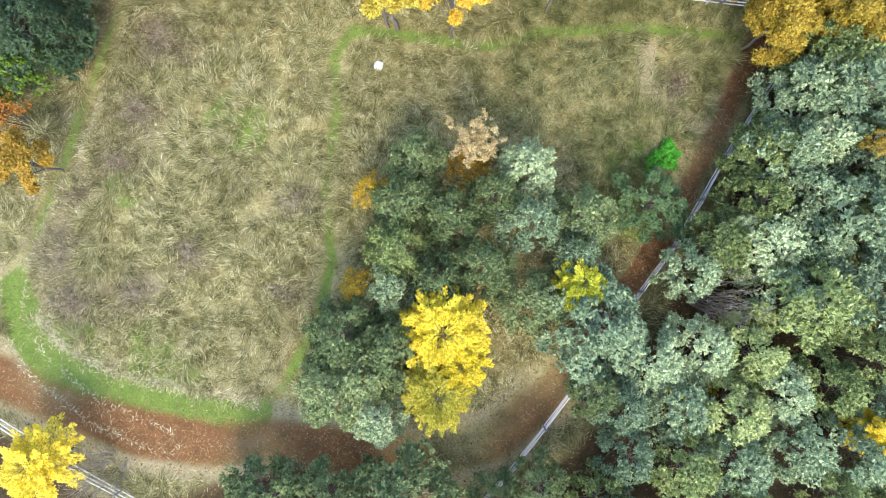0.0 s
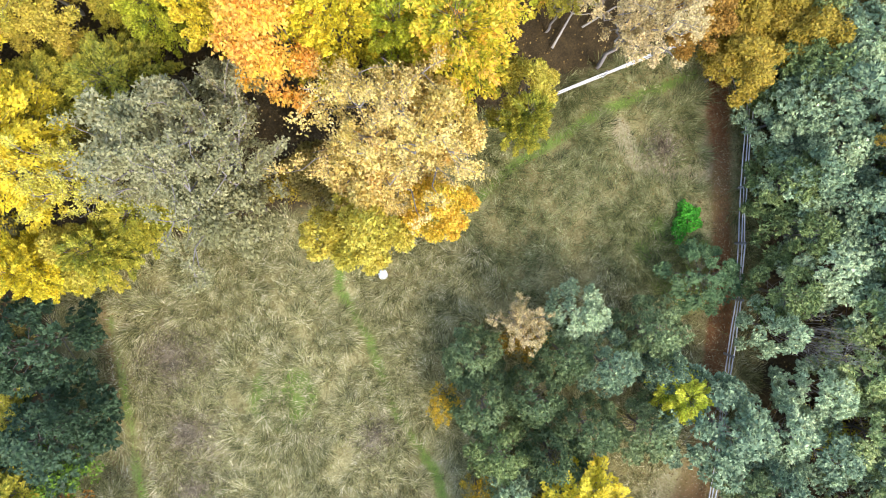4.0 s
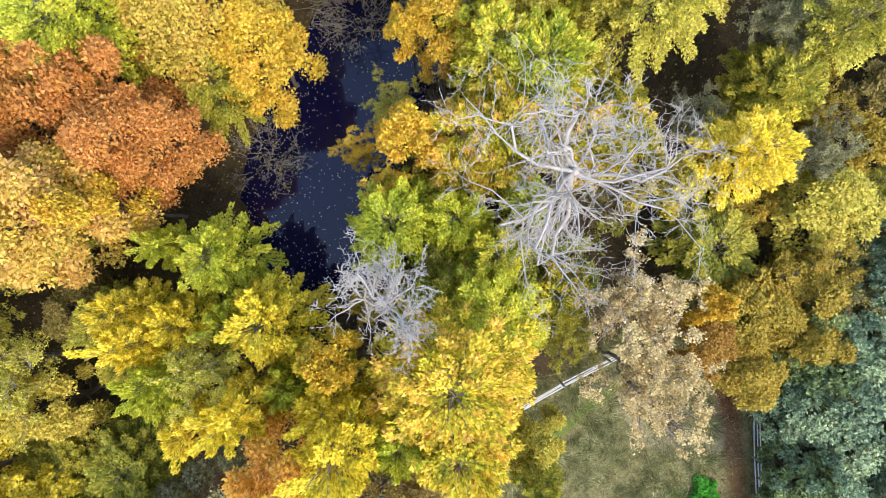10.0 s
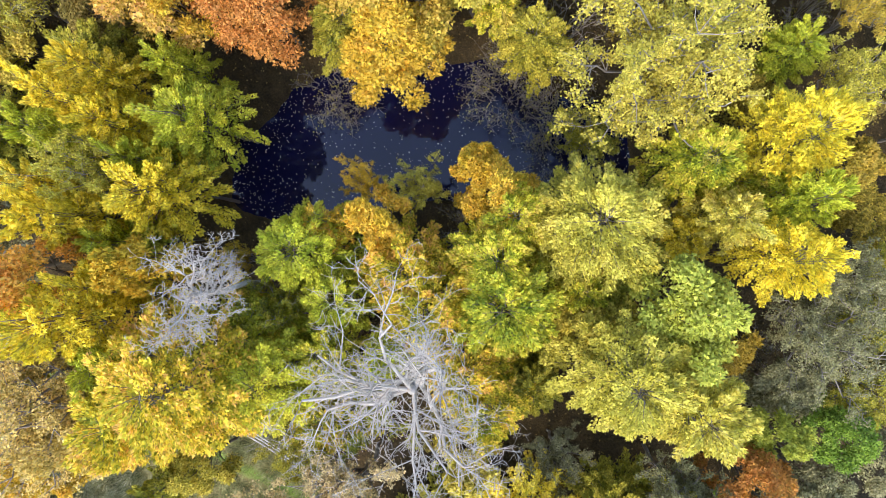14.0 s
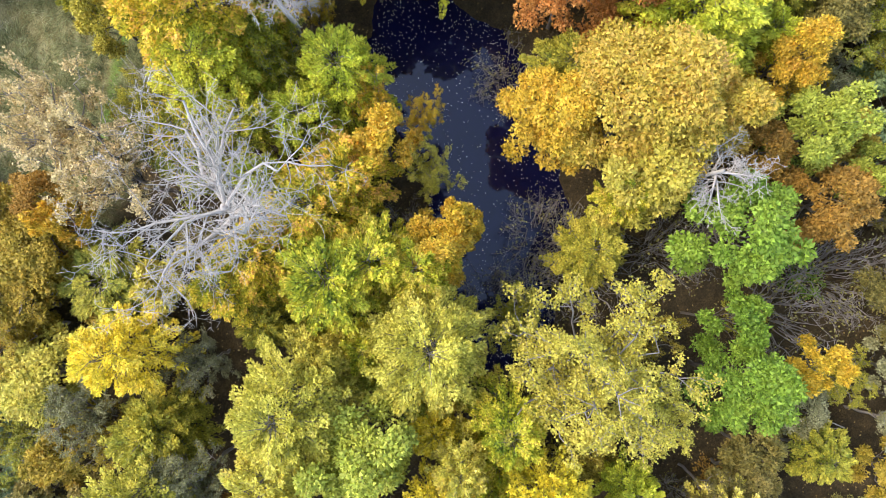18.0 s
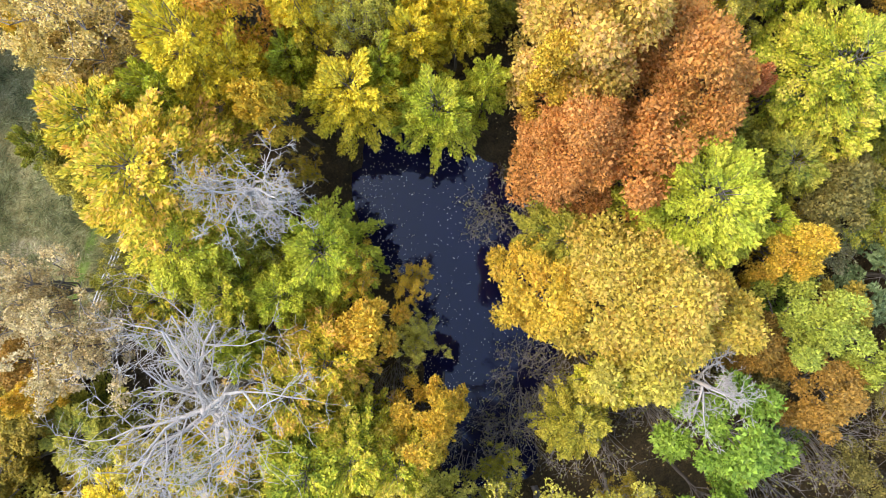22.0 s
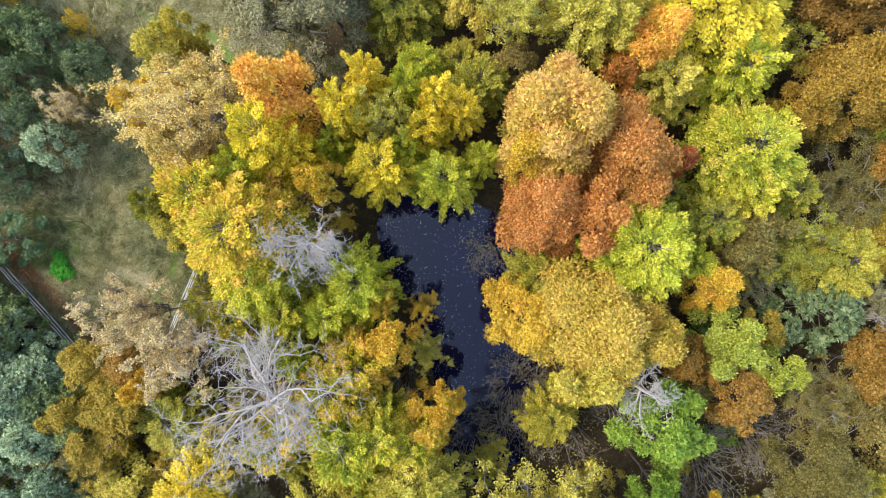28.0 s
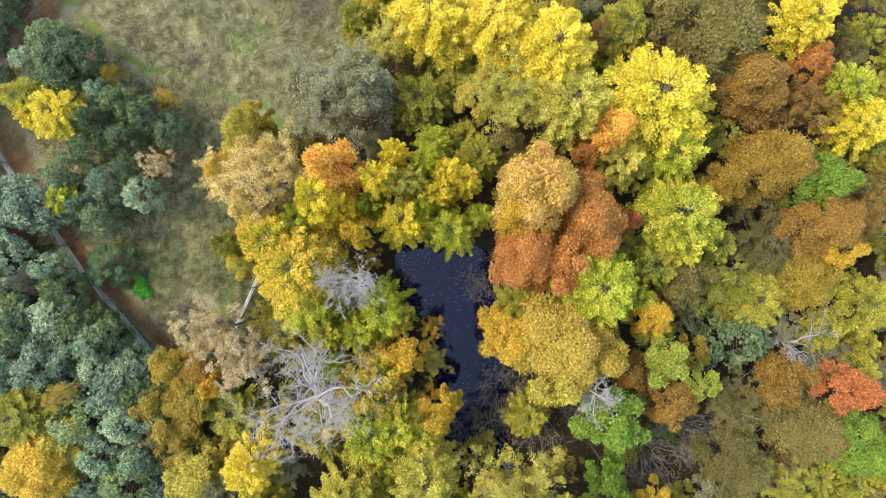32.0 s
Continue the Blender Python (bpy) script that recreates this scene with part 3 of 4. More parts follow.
def mixed(fac, a, b):
    mx = n.new("ShaderNodeMix")
    mx.data_type = "RGBA"
    for k, v in ((0, fac), (6, a), (7, b)):
        if isinstance(v, tuple):
            mx.inputs[k].default_value = (*v, 1)
        else:
            l.new(v, mx.inputs[k])
    return mx.outputs[2]


def edge(mask, nz, soft=0.35):
    """A mask whose border frays with the noise."""
    mr = n.new("ShaderNodeMapRange")
    mr.inputs["From Min"].default_value, mr.inputs["From Max"].default_value = .5 - soft, .5 + soft
    l.new(arith(n, l, "ADD", mask, arith(n, l, "MULTIPLY", arith(n, l, "SUBTRACT", nz, .5), .9)), mr.inputs["Value"])
    return mr.outputs[0]


big, mid, fine, grit = (noise_tex(n, l, s, d, rough=r).outputs["Fac"] for s, d, r in ((.22, 3, .6), (1.5, 4, .6), (9, 4, .65), (34, 3, .7)))
blend = arith(n, l, "ADD", arith(n, l, "MULTIPLY", mid, .35), arith(n, l, "ADD", arith(n, l, "MULTIPLY", fine, .4), arith(n, l, "MULTIPLY", grit, .25)))
coarse = arith(n, l, "ADD", arith(n, l, "MULTIPLY", big, .3), arith(n, l, "MULTIPLY", blend, .7))
dry = ramp(n, [(.10, .08, .03), (.24, .20, .078), (.38, .325, .145), (.55, .48, .28)], [.39, .47, .54, .63])
l.new(coarse, dry.inputs[0])
green = ramp(n, [(.10, .13, .03), (.17, .24, .045), (.25, .34, .07)], [.3, .5, .7])
l.new(blend, green.inputs[0])
dirt = ramp(n, [(.10, .045, .016), (.185, .082, .03), (.25, .125, .05), (.31, .20, .10)], [.3, .46, .58, .74])
l.new(blend, dirt.inputs[0])
straw = ramp(n, [(.24, .19, .09), (.36, .30, .16), (.46, .40, .25)], [.3, .5, .7])
l.new(fine, straw.inputs[0])
scrub = ramp(n, [(.11, .085, .045), (.20, .16, .085), (.30, .245, .14)], [.3, .5, .7])
l.new(blend, scrub.inputs[0])
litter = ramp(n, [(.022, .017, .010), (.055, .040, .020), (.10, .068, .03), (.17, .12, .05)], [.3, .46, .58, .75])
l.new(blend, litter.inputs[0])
col = mixed(edge(attr("scrub"), mid), dry.outputs[0], scrub.outputs[0])
col = mixed(edge(attr("straw"), blend, .15), col, straw.outputs[0])
col = mixed(edge(attr("green"), blend, .13), col, green.outputs[0])
col = mixed(edge(attr("dirt"), blend, .17), col, dirt.outputs[0])
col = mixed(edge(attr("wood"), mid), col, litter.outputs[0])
l.new(col, p.inputs["Base Color"])
p.inputs["Roughness"].default_value = .95
p.inputs["Specular IOR Level"].default_value = .15
bump = n.new("ShaderNodeBump")
bump.inputs["Strength"].default_value, bump.inputs["Distance"].default_value = .8, .12
l.new(arith(n, l, "ADD", fine, arith(n, l, "MULTIPLY", grit, .5)), bump.inputs["Height"])
l.new(bump.outputs[0], p.inputs["Normal"])

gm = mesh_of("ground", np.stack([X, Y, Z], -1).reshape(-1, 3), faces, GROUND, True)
near_trail = line_distance(X, Y, TRAIL)
narrow = ease(-20, -27, Y)
spots_green = ((-14, -19.5, 1.9), (-17.6, -25, 1.2), (6.5, -13.3, 2.2), (-10.8, -33.6, 2.6), (-16.3, -34, 2.2), (-12.5, -31.5, 1.4), (5.2, -11.8, 1.6))
spots_scrub = ((-19.5, -17.5, 2.2), (-18.8, -21.2, 1.8), (-18.4, -24, 1.5), (-19, -29.5, 2.0), (-17, -31.5, 2.0), (-9.3, -21.5, 1.4), (5.3, -7.0, 1.2), (-19.6, -26.5, 1.3), (-13, -26.5, 1.3), (-7.6, -26, 1.2), (-14.6, -29.6, 1.4))


def blots(spots):
    v = np.zeros(X.shape)
    for a, b, r in spots:
        v = np.maximum(v, 1 - ease(.5 * r, 1.5 * r, np.hypot(X - a, Y - b)))
    return v


def mown_width(y):
    """Half the width of the mown strip, widest in the south."""
    return .3 + .6 * ease(-30.5, -32.5, y)


def lush(x, y):
    """How green the mown strip is: less so on its western lane."""
    return .95 - .45 * ease(-33, -31, y) + .18 * np.sin(x * 1.3 + y * .9) * np.sin(y * .7)


spots_straw = ((-14.4, -28.6, 1.5), (-17.2, -22.6, 1.5), (-12.4, -21.6, 1.3), (-15.6, -25.6, 1.2))
masks = {
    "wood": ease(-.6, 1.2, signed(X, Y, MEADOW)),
    "dirt": np.maximum((.72 + .22 * np.sin(X * .55 + 1) * np.sin(Y * .5) - .5 * np.exp(-((X - 4.2) ** 2 + (Y + 28) ** 2) / 10)) * (1 - ease(.3 + .3 * narrow, 1.1 + .9 * narrow, near_trail)), .5 * (1 - ease(.3, 1.0, line_distance(X, Y, np.array([(-23.4, -14.5), (-22.6, -20), (-22.4, -26)]))))),
    "green": np.maximum(np.maximum(lush(X, Y) * (1 - ease(0, .6, line_distance(X, Y, MOWN) - mown_width(Y) + .2)), .66 * (1 - ease(.1, .7, line_distance(X, Y, RIDE)))), np.maximum(.8 * blots(spots_green), .30 * ease(-14.5, -12, Y) * ease(-6, -2, X))),
    "straw": np.maximum(.6 * blots(spots_straw), np.maximum(.95 * (1 - ease(.2, .8, line_distance(X, Y, LOOP))), np.maximum(.78 * (1 - ease(.2, 1.0, abs(near_trail - 1.6))) * narrow, .62 * (1 - ease(.1, .6, abs(line_distance(X, Y, MOWN) - mown_width(Y) - .55)))))),
    "scrub": .6 * blots(spots_scrub),
}
for key, v in masks.items():
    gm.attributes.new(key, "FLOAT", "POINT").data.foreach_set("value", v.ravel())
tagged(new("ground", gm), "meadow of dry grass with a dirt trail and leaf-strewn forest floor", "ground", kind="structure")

# ---- pond ----
m, n, l, p = mat("dark_pond_water")
p.inputs["Base Color"].default_value = (.006, .006, .031, 1)
p.inputs["Roughness"].default_value, p.inputs["IOR"].default_value = .03, 1.42
bp = n.new("ShaderNodeBump")
bp.inputs["Strength"].default_value, bp.inputs["Distance"].default_value = .05, .02
l.new(noise_tex(n, l, 2.2, 2).outputs["Fac"], bp.inputs["Height"])
l.new(bp.outputs[0], p.inputs["Normal"])
centre = POND.mean(0)
rim = centre + (POND - centre) * 1.12
bm = bmesh.new()
bm.faces.new([bm.verts.new((a, b, -.52)) for a, b in rim])
wm = bpy.data.meshes.new("water")
bm.to_mesh(wm)
wm.materials.append(m)
tagged(new("water", wm), "still dark pond water mirroring the sky", "pond", kind="structure")


def scatter(name, label, count, seed, inside, z_of, size, material, flat=.25, box=(-58, 34, -48, 50), slim=.8):
    """Many small fallen leaves, as one object."""
    rng = np.random.default_rng(seed)
    x, y = rng.uniform(box[0], box[1], count * 3), rng.uniform(box[2], box[3], count * 3)
    keep = inside(x, y, rng)
    x, y = x[keep][:count], y[keep][:count]
    at = np.stack([x, y, z_of(x, y)], -1)
    k = len(at)
    S = rng.uniform(.6, 1.4, k) * size
    way = np.stack([rng.normal(0, 1, k), rng.normal(0, 1, k), rng.normal(0, flat, k) * .4], -1)
    v, q = blades(rng, at, way, unit(rng.normal(0, flat, (k, 3)) + np.array([0, 0, 1.])), S, S * slim, .1)
    return tagged(new(name, mesh_of(name, v, q, material)), label, "leaf litter", kind="stuff")


FALLEN = foliage("fallen_leaves", [(.08, .05, .02), (.18, .11, .03), (.32, .21, .06), (.46, .34, .13)], .1)
FLOATING = foliage("floating_leaves", [(.42, .37, .28), (.60, .56, .48), (.74, .72, .67)], .1)


# ---- split-rail fences ----
def fence(name, line, label):
    """Posts about every 2.9 m along the line, three split rails between each two."""
    top = tagged(new(name), label, "fence", "split-rail fences")
    line = [np.array(q, float) for q in line]
    seg = [np.linalg.norm(b - a) for a, b in zip(line, line[1:])]
    count = max(1, round(sum(seg) / 2.9))
    places = []
    for k in range(count + 1):
        s = sum(seg) * k / count
        for a, b, d in zip(line, line[1:], seg):
            if s <= d + 1e-6:
                places.append(a + (b - a) * s / d)
                break
            s -= d
    rng = np.random.default_rng(len(line) + count)
    for q in places:
        g = ground_height(*q)
        w = .065 + rng.uniform(-.008, .008)
        tip = rng.normal(0, .012, 2)
        v, f = tubes([[((q[0], q[1], g - .3), w * 1.05), ((q[0] + tip[0], q[1] + tip[1], g + 1.12), w), ((q[0] + tip[0], q[1] + tip[1], g + 1.19), w * .55), ((q[0] + tip[0], q[1] + tip[1], g + 1.195), .004)]], 7)
        part("post", mesh_of("post", v, f, POST), None, top)
    for a, b in zip(places, places[1:]):
        d = unit(b - a)
        nrm = np.array([-d[1], d[0]])
        for k, z in enumerate((.36, .70, 1.03)):
            o = nrm * rng.uniform(-.03, .03)
            za, zb = ground_height(*a) + z + rng.normal(0, .02), ground_height(*b) + z + rng.normal(0, .02)
            pa, pb = a - d * .12 + o, b + d * .12 + o * -1
            mid_ = (pa + pb) / 2 + nrm * rng.normal(0, .015)
            v, f = tubes([[((*pa, za), .010), ((*(pa + d * .25), za), .032), ((*mid_, (za + zb) / 2 - .02), .036), ((*(pb - d * .25), zb), .032), ((*pb, zb), .010)]], 6)
            part("rail", mesh_of("rail", v, f, RAIL), None, top)


fence("split_rail_fence", [(9.9, -.6), (9.5, -4.6), (9.05, -10.3), (8.9, -14.5), (8.3, -18.2), (7.5, -24.6), (6.6, -29.2), (5.2, -34)], "weathered grey split-rail fence along the dirt trail")
fence("split_rail_fence", [(9.7, -.5), (4.9, -2.3), (0.1, -4.2), (-2.6, -5.4)], "weathered grey split-rail fence under the meadow edge trees")
fence("split_rail_fence", [(-18.6, -38.2), (-13.6, -38.6), (-8.6, -38.7), (-4.6, -38.9)], "weathered grey split-rail fence along the lower trail")

# ---- stone and herb clump in the meadow ----
bm = bmesh.new()
bmesh.ops.create_icosphere(bm, subdivisions=3, radius=.24)
for v in bm.verts:
    v.co *= 1 + .28 * noise.noise(v.co * 5) + .1 * noise.noise(v.co * 14)
    v.co.z *= .7
sm = bpy.data.meshes.new("stone")
bm.to_mesh(sm)
m, n, l, p = mat("pale_limestone")
r = ramp(n, [(.55, .53, .49), (.74, .72, .68), (.84, .83, .80)])
l.new(noise_tex(n, l, 9, 5).outputs["Fac"], r.inputs[0])
l.new(r.outputs[0], p.inputs["Base Color"])
p.inputs["Roughness"].default_value = .9
sm.materials.append(m)
stone = tagged(new("stone", sm), "pale rough limestone boulder lying in the dry grass", "stone")
stone.location = (-8.9, -13.3, ground_height(-8.9, -13.3) + .08)

rng = np.random.default_rng(77)
herb = tagged(new("herb_clump"), "bright green leafy herb clump at the meadow edge", "plant")
herb.location = (6.4, -10.7, ground_height(6.4, -10.7))
count = 1500
d, az = np.sqrt(rng.uniform(0, 1, count)), rng.uniform(0, 6.283, count)
uneven = 1 + .22 * np.sin(az * 3 + .6) + .16 * np.sin(az * 5 + 2) + .12 * np.sin(az * 8)
hx, hy = d * uneven * np.cos(az) * .58, d * uneven * np.sin(az) * .92
turn_c, turn_s = math.cos(-.5), math.sin(-.5)
at = np.stack([hx * turn_c - hy * turn_s, hx * turn_s + hy * turn_c, rng.uniform(.2, .62, count) * (1 - .5 * d ** 3)], -1)
S = rng.uniform(.09, .17, count)
part("foliage", mesh_of("foliage", *blades(rng, at, np.stack([np.cos(az), np.sin(az), rng.normal(0, .3, count)], -1) + rng.normal(0, .6, (count, 3)), unit(rng.normal(0, .4, (count, 3)) + np.array([0, 0, 1.])), S, S * .7), LEAF["herb"]), None, herb)
stalks = [[((a[0] * .8, a[1] * .8, -.05), .008), (tuple(a), .004)] for a in at[::12]]
part("stem", mesh_of("stem", *tubes(stalks, 3), LEAF["herb"]), None, herb)


# ---- dead trees ----
def dead_tree(x, y, label, turn=0, **kw):
    t = tagged(new("dead_tree"), label, "tree", "dead trees")
    t.matrix_world = pose(x, y, ground_height(x, y), 0, 0, turn)
    trunk, limbs = bare_tree(**kw)
    part("trunk", mesh_of("trunk", *trunk, PALE, True), None, t)
    for v, f in limbs:
        part("limb", mesh_of("limb", v, f, PALE, True), None, t)


dead_tree(-.3, 5.5, "tall dead tree with wide bleached forking limbs above the woods", 0, seed=71, limbs=11, reach=6.4, fork=9.6, thick=.21, steep=(.35, 1.0))
dead_tree(-7.5, 1.6, "dead tree with fine silvery upswept twigs by the pond", 40, seed=72, limbs=9, reach=2.6, fork=11.8, thick=.12)
dead_tree(-13.8, 18.4, "small dead tree with fine silvery twigs beside green maple", 0, seed=73, limbs=8, reach=2.3, fork=9.6, thick=.10)
dead_tree(-27.2, 27.5, "broken dead tree with crooked grey limbs in the woods", 0, seed=74, levels=4, limbs=6, reach=4.0, fork=4.5, thick=.17)


def fallen_log(points, thick, label):
    """A fallen trunk along the ground with a few snapped side limbs."""
    rng = np.random.default_rng(int(abs(points[0][0]) * 100))
    top = tagged(new("fallen_log"), label, "log", "fallen logs")
    pts = [np.array([a, b, ground_height(a, b) + h]) for a, b, h in points]
    top.location = pts[0]
    trunk = [(q - pts[0], thick * (1 - .6 * k / (len(pts) - 1))) for k, q in enumerate(pts)]
    part("trunk", mesh_of("trunk", *tubes([trunk], 7), PALE, True), None, top)
    for k in range(4):
        q = pts[0] + (pts[-1] - pts[0]) * rng.uniform(.35, .95)
        e = q - pts[0] + unit(rng.normal(0, 1, 3) + unit(pts[-1] - pts[0])) * rng.uniform(.7, 1.6)
        e[2] = abs(e[2])
        part("limb", mesh_of("limb", *tubes([limb(rng, q - pts[0], e, thick * .4, .012, 4)], 5), PALE, True), None, top)


fallen_log([(-.3, -1.9, .25), (.7, -.2, .5), (1.8, 1.3, .9)], .07, "bleached fallen trunk leaning over the thicket floor")
fallen_log([(1.2, -.9, .3), (2.8, .0, .6), (4.4, .4, .8)], .055, "pale fallen trunk among the edge trees")
fallen_log([(-9.9, 31.4, .2), (-11.2, 31.8, .5), (-11.8, 33.5, .3)], .07, "pale crooked fallen branch on the forest floor")
fallen_log([(-27.0, 29.6, .3), (-28.6, 30.4, 1.0), (-30.7, 32.6, 1.6)], .10, "broken grey trunk fallen beside the dead tree")

# ---- trees and shrubs ----
plant("S", "greygreen", [(-15.7, -8.6, 3.1, 11.5), (7.6, 19.7, 2.3, 8.5), (6.2, 21.6, 1.5, 8), (9.5, 11.2, 1.6, 8.8), (11, 5.6, 1.4, 7.7), (10.2, 11.1, 1.4, 7.7)])
plant("S", "peachy", [(-7.8, -7.7, 3, 12.5)])
plant("M", "orange", [(-11.9, -4.7, 1.8, 14), (-27.2, 6.7, 1.5, 11)])
plant("M", "yellow", [(-9.8, -3.7, 1.8, 13.5), (-23.1, -12.4, 1.3, 8.5), (-13.4, -2, 1.3, 13), (-17.1, 0.8, 1.1, 12.5), (-17.6, 2, 1.1, 11.5), (-12.6, 0.9, 1.8, 11), (-15.4, -2.7, 1.1, 11.5), (-15.7, 1.4, 1.2, 11), (-10.3, -2.3, 1.3, 11.5), (-31, 7.1, 3.4, 11.5), (-28.2, -0.1, 2.7, 12), (-24.2, -8.1, 2.8, 10.5), (-27.4, -4.8, 2.9, 11), (-43.2, 10.8, 2.2, 9), (-40.8, 18.8, 2, 9), (0.1, 22.4, 1.7, 11.5), (3.6, 19.6, 1.6, 11.5), (7.2, 5.7, 1.8, 10), (1.3, 17.4, 1.3, 7.5), (0.3, -23.6, 1.7, 6.3), (1.7, -24.6, 1.2, 5.9), (20, -18.5, 1.1, 4.9)])
plant("M", "yellow", [(-13.6, -38, 1.6, 4.5), (-22.7, -12.9, 1.1, 8.8)])
plant("M", "amber", [(-5.5, -1.6, 2.8, 13.5), (-5.5, -4.2, 2.2, 12.5), (-2.4, 7.5, 2, 9.5), (0.8, 7.1, 1.7, 9), (-4.2, 7.5, 1.8, 8.8), (2.4, 6.9, 1.5, 9), (-1, 0.7, 1.7, 7.5)])
plant("M", "honey", [(-2.5, -5.2, 1.4, 8), (-8.9, -11.1, 1.7, 10.5), (-10.6, -11.4, 1, 10.5), (-21.9, -11.9, 1.4, 7), (-22.8, -2.1, 1.6, 8), (-12.9, 16.6, 2, 9.5), (17.1, -5.1, 2, 6), (11.5, 3.5, 2.1, 7), (2.1, 12.2, 1.2, 9), (4, 4.9, 1.3, 8.5), (-9.4, -11.2, 1.3, 8)])
plant("M", "gold", [(-6.2, -10.2, 1.5, 10.5), (-10, -0.4, 1.1, 13), (-18.4, 6.1, 1.4, 11.5), (-12.1, 12.4, 2, 9.5), (-20.7, 18.1, 1.4, 9), (-6.3, 7.8, 1.2, 11), (5.2, -0.2, 0.89, 9), (-4.7, 12.4, 1.5, 10), (-33.5, 24, 1.4, 9), (19.4, -5.3, 2.8, 7), (-6, 12.3, 1, 10), (-11.6, 27.6, 1.1, 8.5)])
plant("M", "greygreen", [(-17.2, -7.6, 1.9, 10.8), (-14.8, -10, 2, 10.3)])
plant("M", "peachy", [(-8.9, -9.1, 1.7, 11.3), (-6.1, -7, 1.7, 11.5)])
plant("S", "cream", [(-21, -9, 1.7, 9.5), (-14.6, -0.5, 1.3, 12), (-6.9, 9.8, 1.2, 7.5), (-24, 0, 2.3, 11), (-0.3, 26.3, 1.6, 8), (-5.7, 23.5, 2.1, 7.5)])
plant("M", "olive", [(-23.5, -5.3, 2.5, 5.5), (-2.5, -6.7, 1.1, 9), (-27.8, 18.1, 1.5, 6.5), (-19.7, 1.3, 1.5, 8), (-19.7, -4.9, 2.1, 7.5), (-34.2, 1.9, 1.9, 7.5), (-27.2, 23, 2.3, 6), (-32.1, 28.3, 2, 8), (17.7, -8.9, 2.6, 7), (-9.1, 17.4, 1.4, 7), (-14.5, 11.3, 1.6, 7.5), (6.7, 2, 2.2, 5), (9.1, 8.7, 1.5, 7.7), (9.6, 8.7, 1.9, 7.7), (-23.3, 15.7, 2, 7.5), (-19.3, -10.5, 1.5, 6), (1.4, -26.2, 1.5, 6), (-21.8, -12.3, 1.5, 6), (-20.5, -12, 1.3, 7.7)])
plant("M", "umber", [(-21.4, -7.4, 1.4, 6), (-37.4, 7.2, 3.3, 10), (-36.5, 4.2, 1.9, 9), (-17.5, 30.6, 2.4, 7), (-23, 32.5, 2.8, 7), (-24.1, 18.3, 1.8, 7.5)])
plant("S", "blush", [(2.2, 0.2, 2.1, 11), (2, -2.8, 2.1, 11), (-2.5, -15.2, 1.1, 6)])
plant("M", "brown", [(5.3, -2.1, 1.4, 7), (-16.6, 19.8, 1.5, 8.5), (-17.1, 23.4, 1.9, 8.5), (-36.8, 10.9, 2.7, 9.5), (-33.7, 22.1, 2.3, 9), (-24.1, 28.5, 1.9, 7)])
plant("M", "brownolive", [(7.7, -0.9, 1.9, 6.5), (7.5, -3.6, 1.6, 6), (10.2, -2.4, 1.6, 6), (8.5, -1.7, 1.4, 5), (-30.4, 24.4, 2.3, 7), (10.5, -0.4, 1.9, 6)])
plant("M", "lime", [(-16.6, -0.7, 1, 12), (-14.5, 3.7, 1.8, 10.2), (-16.8, 4.4, 1, 9), (-19.1, 13.6, 2.7, 11), (-20.7, 16.6, 1.3, 8.5), (-29.6, 10.9, 1.8, 9.5), (-3.7, 0.3, 2.4, 10), (-7.3, 4.4, 2, 9.5), (-1.8, 4.8, 1.1, 8.5), (-14.2, 1, 1.1, 10), (-11.9, -1.5, 1.1, 10), (-7.7, -3.9, 1.4, 11.5), (-4.8, 4.3, 1.4, 8.8), (-42.2, 16.4, 1.8, 8.5), (2.1, 21.1, 1.3, 11.5), (-2.5, 25.3, 1.3, 7.5), (4.9, -18.8, 1.2, 5.2), (-18.2, -1.7, 1.4, 7.5)])
plant("S", "gold", [(-9, 1.2, 0.82, 8), (-7.5, 5.8, 0.99, 9), (-8.7, 7.9, 0.87, 8)])
plant("M", "peach", [(-20.4, 5.8, 2.7, 13.5), (-14.6, 14.7, 2.9, 11.6), (-15.9, 17.1, 1.9, 10.8)])
plant("M", "red", [(-21.8, 9.9, 2.6, 11.5), (-17.2, 8.6, 2.3, 10.5), (-18.5, 10.7, 2.1, 10.8), (-25.3, 6.6, 1, 9), (-41.9, 13.4, 1.5, 8), (10.8, 14.2, 1.6, 8.5)])
plant("M", "scarlet", [(-24.2, 12.2, 0.74, 9), (-27, 32, 1.8, 8)])
plant("M", "yelgreen", [(-26.9, 14.2, 2.7, 9.5), (-25.6, 16, 1.8, 8), (-11.5, 16.8, 1.1, 8.5), (-3.4, 12.3, 1.5, 10.3), (-0.8, 9.9, 2.1, 10.5), (-3.3, 2.7, 1.4, 9), (-1.1, 19.2, 1.6, 10.5), (-2.4, 10.8, 1.7, 10.5), (-5.7, 0.6, 1.7, 9), (0.4, 20.2, 1.5, 7.5), (0.7, 12.9, 1.3, 7.5)])
plant("M", "rust", [(-30.9, 14.8, 1.4, 9), (-34.4, 16.4, 2.6, 9), (-20.8, -25.8, 1.2, 5)])
plant("M", "cream", [(-26.7, 8.6, 1.7, 9), (-26.6, 3.3, 2.8, 11.5), (-1.4, 14.8, 2.3, 11), (1.3, 18.8, 1.2, 11), (4.1, 12.3, 2.4, 11.5), (6.6, 13.7, 1.8, 11), (-4.1, 29.9, 1.7, 9), (10.9, 10.3, 1.6, 12)])
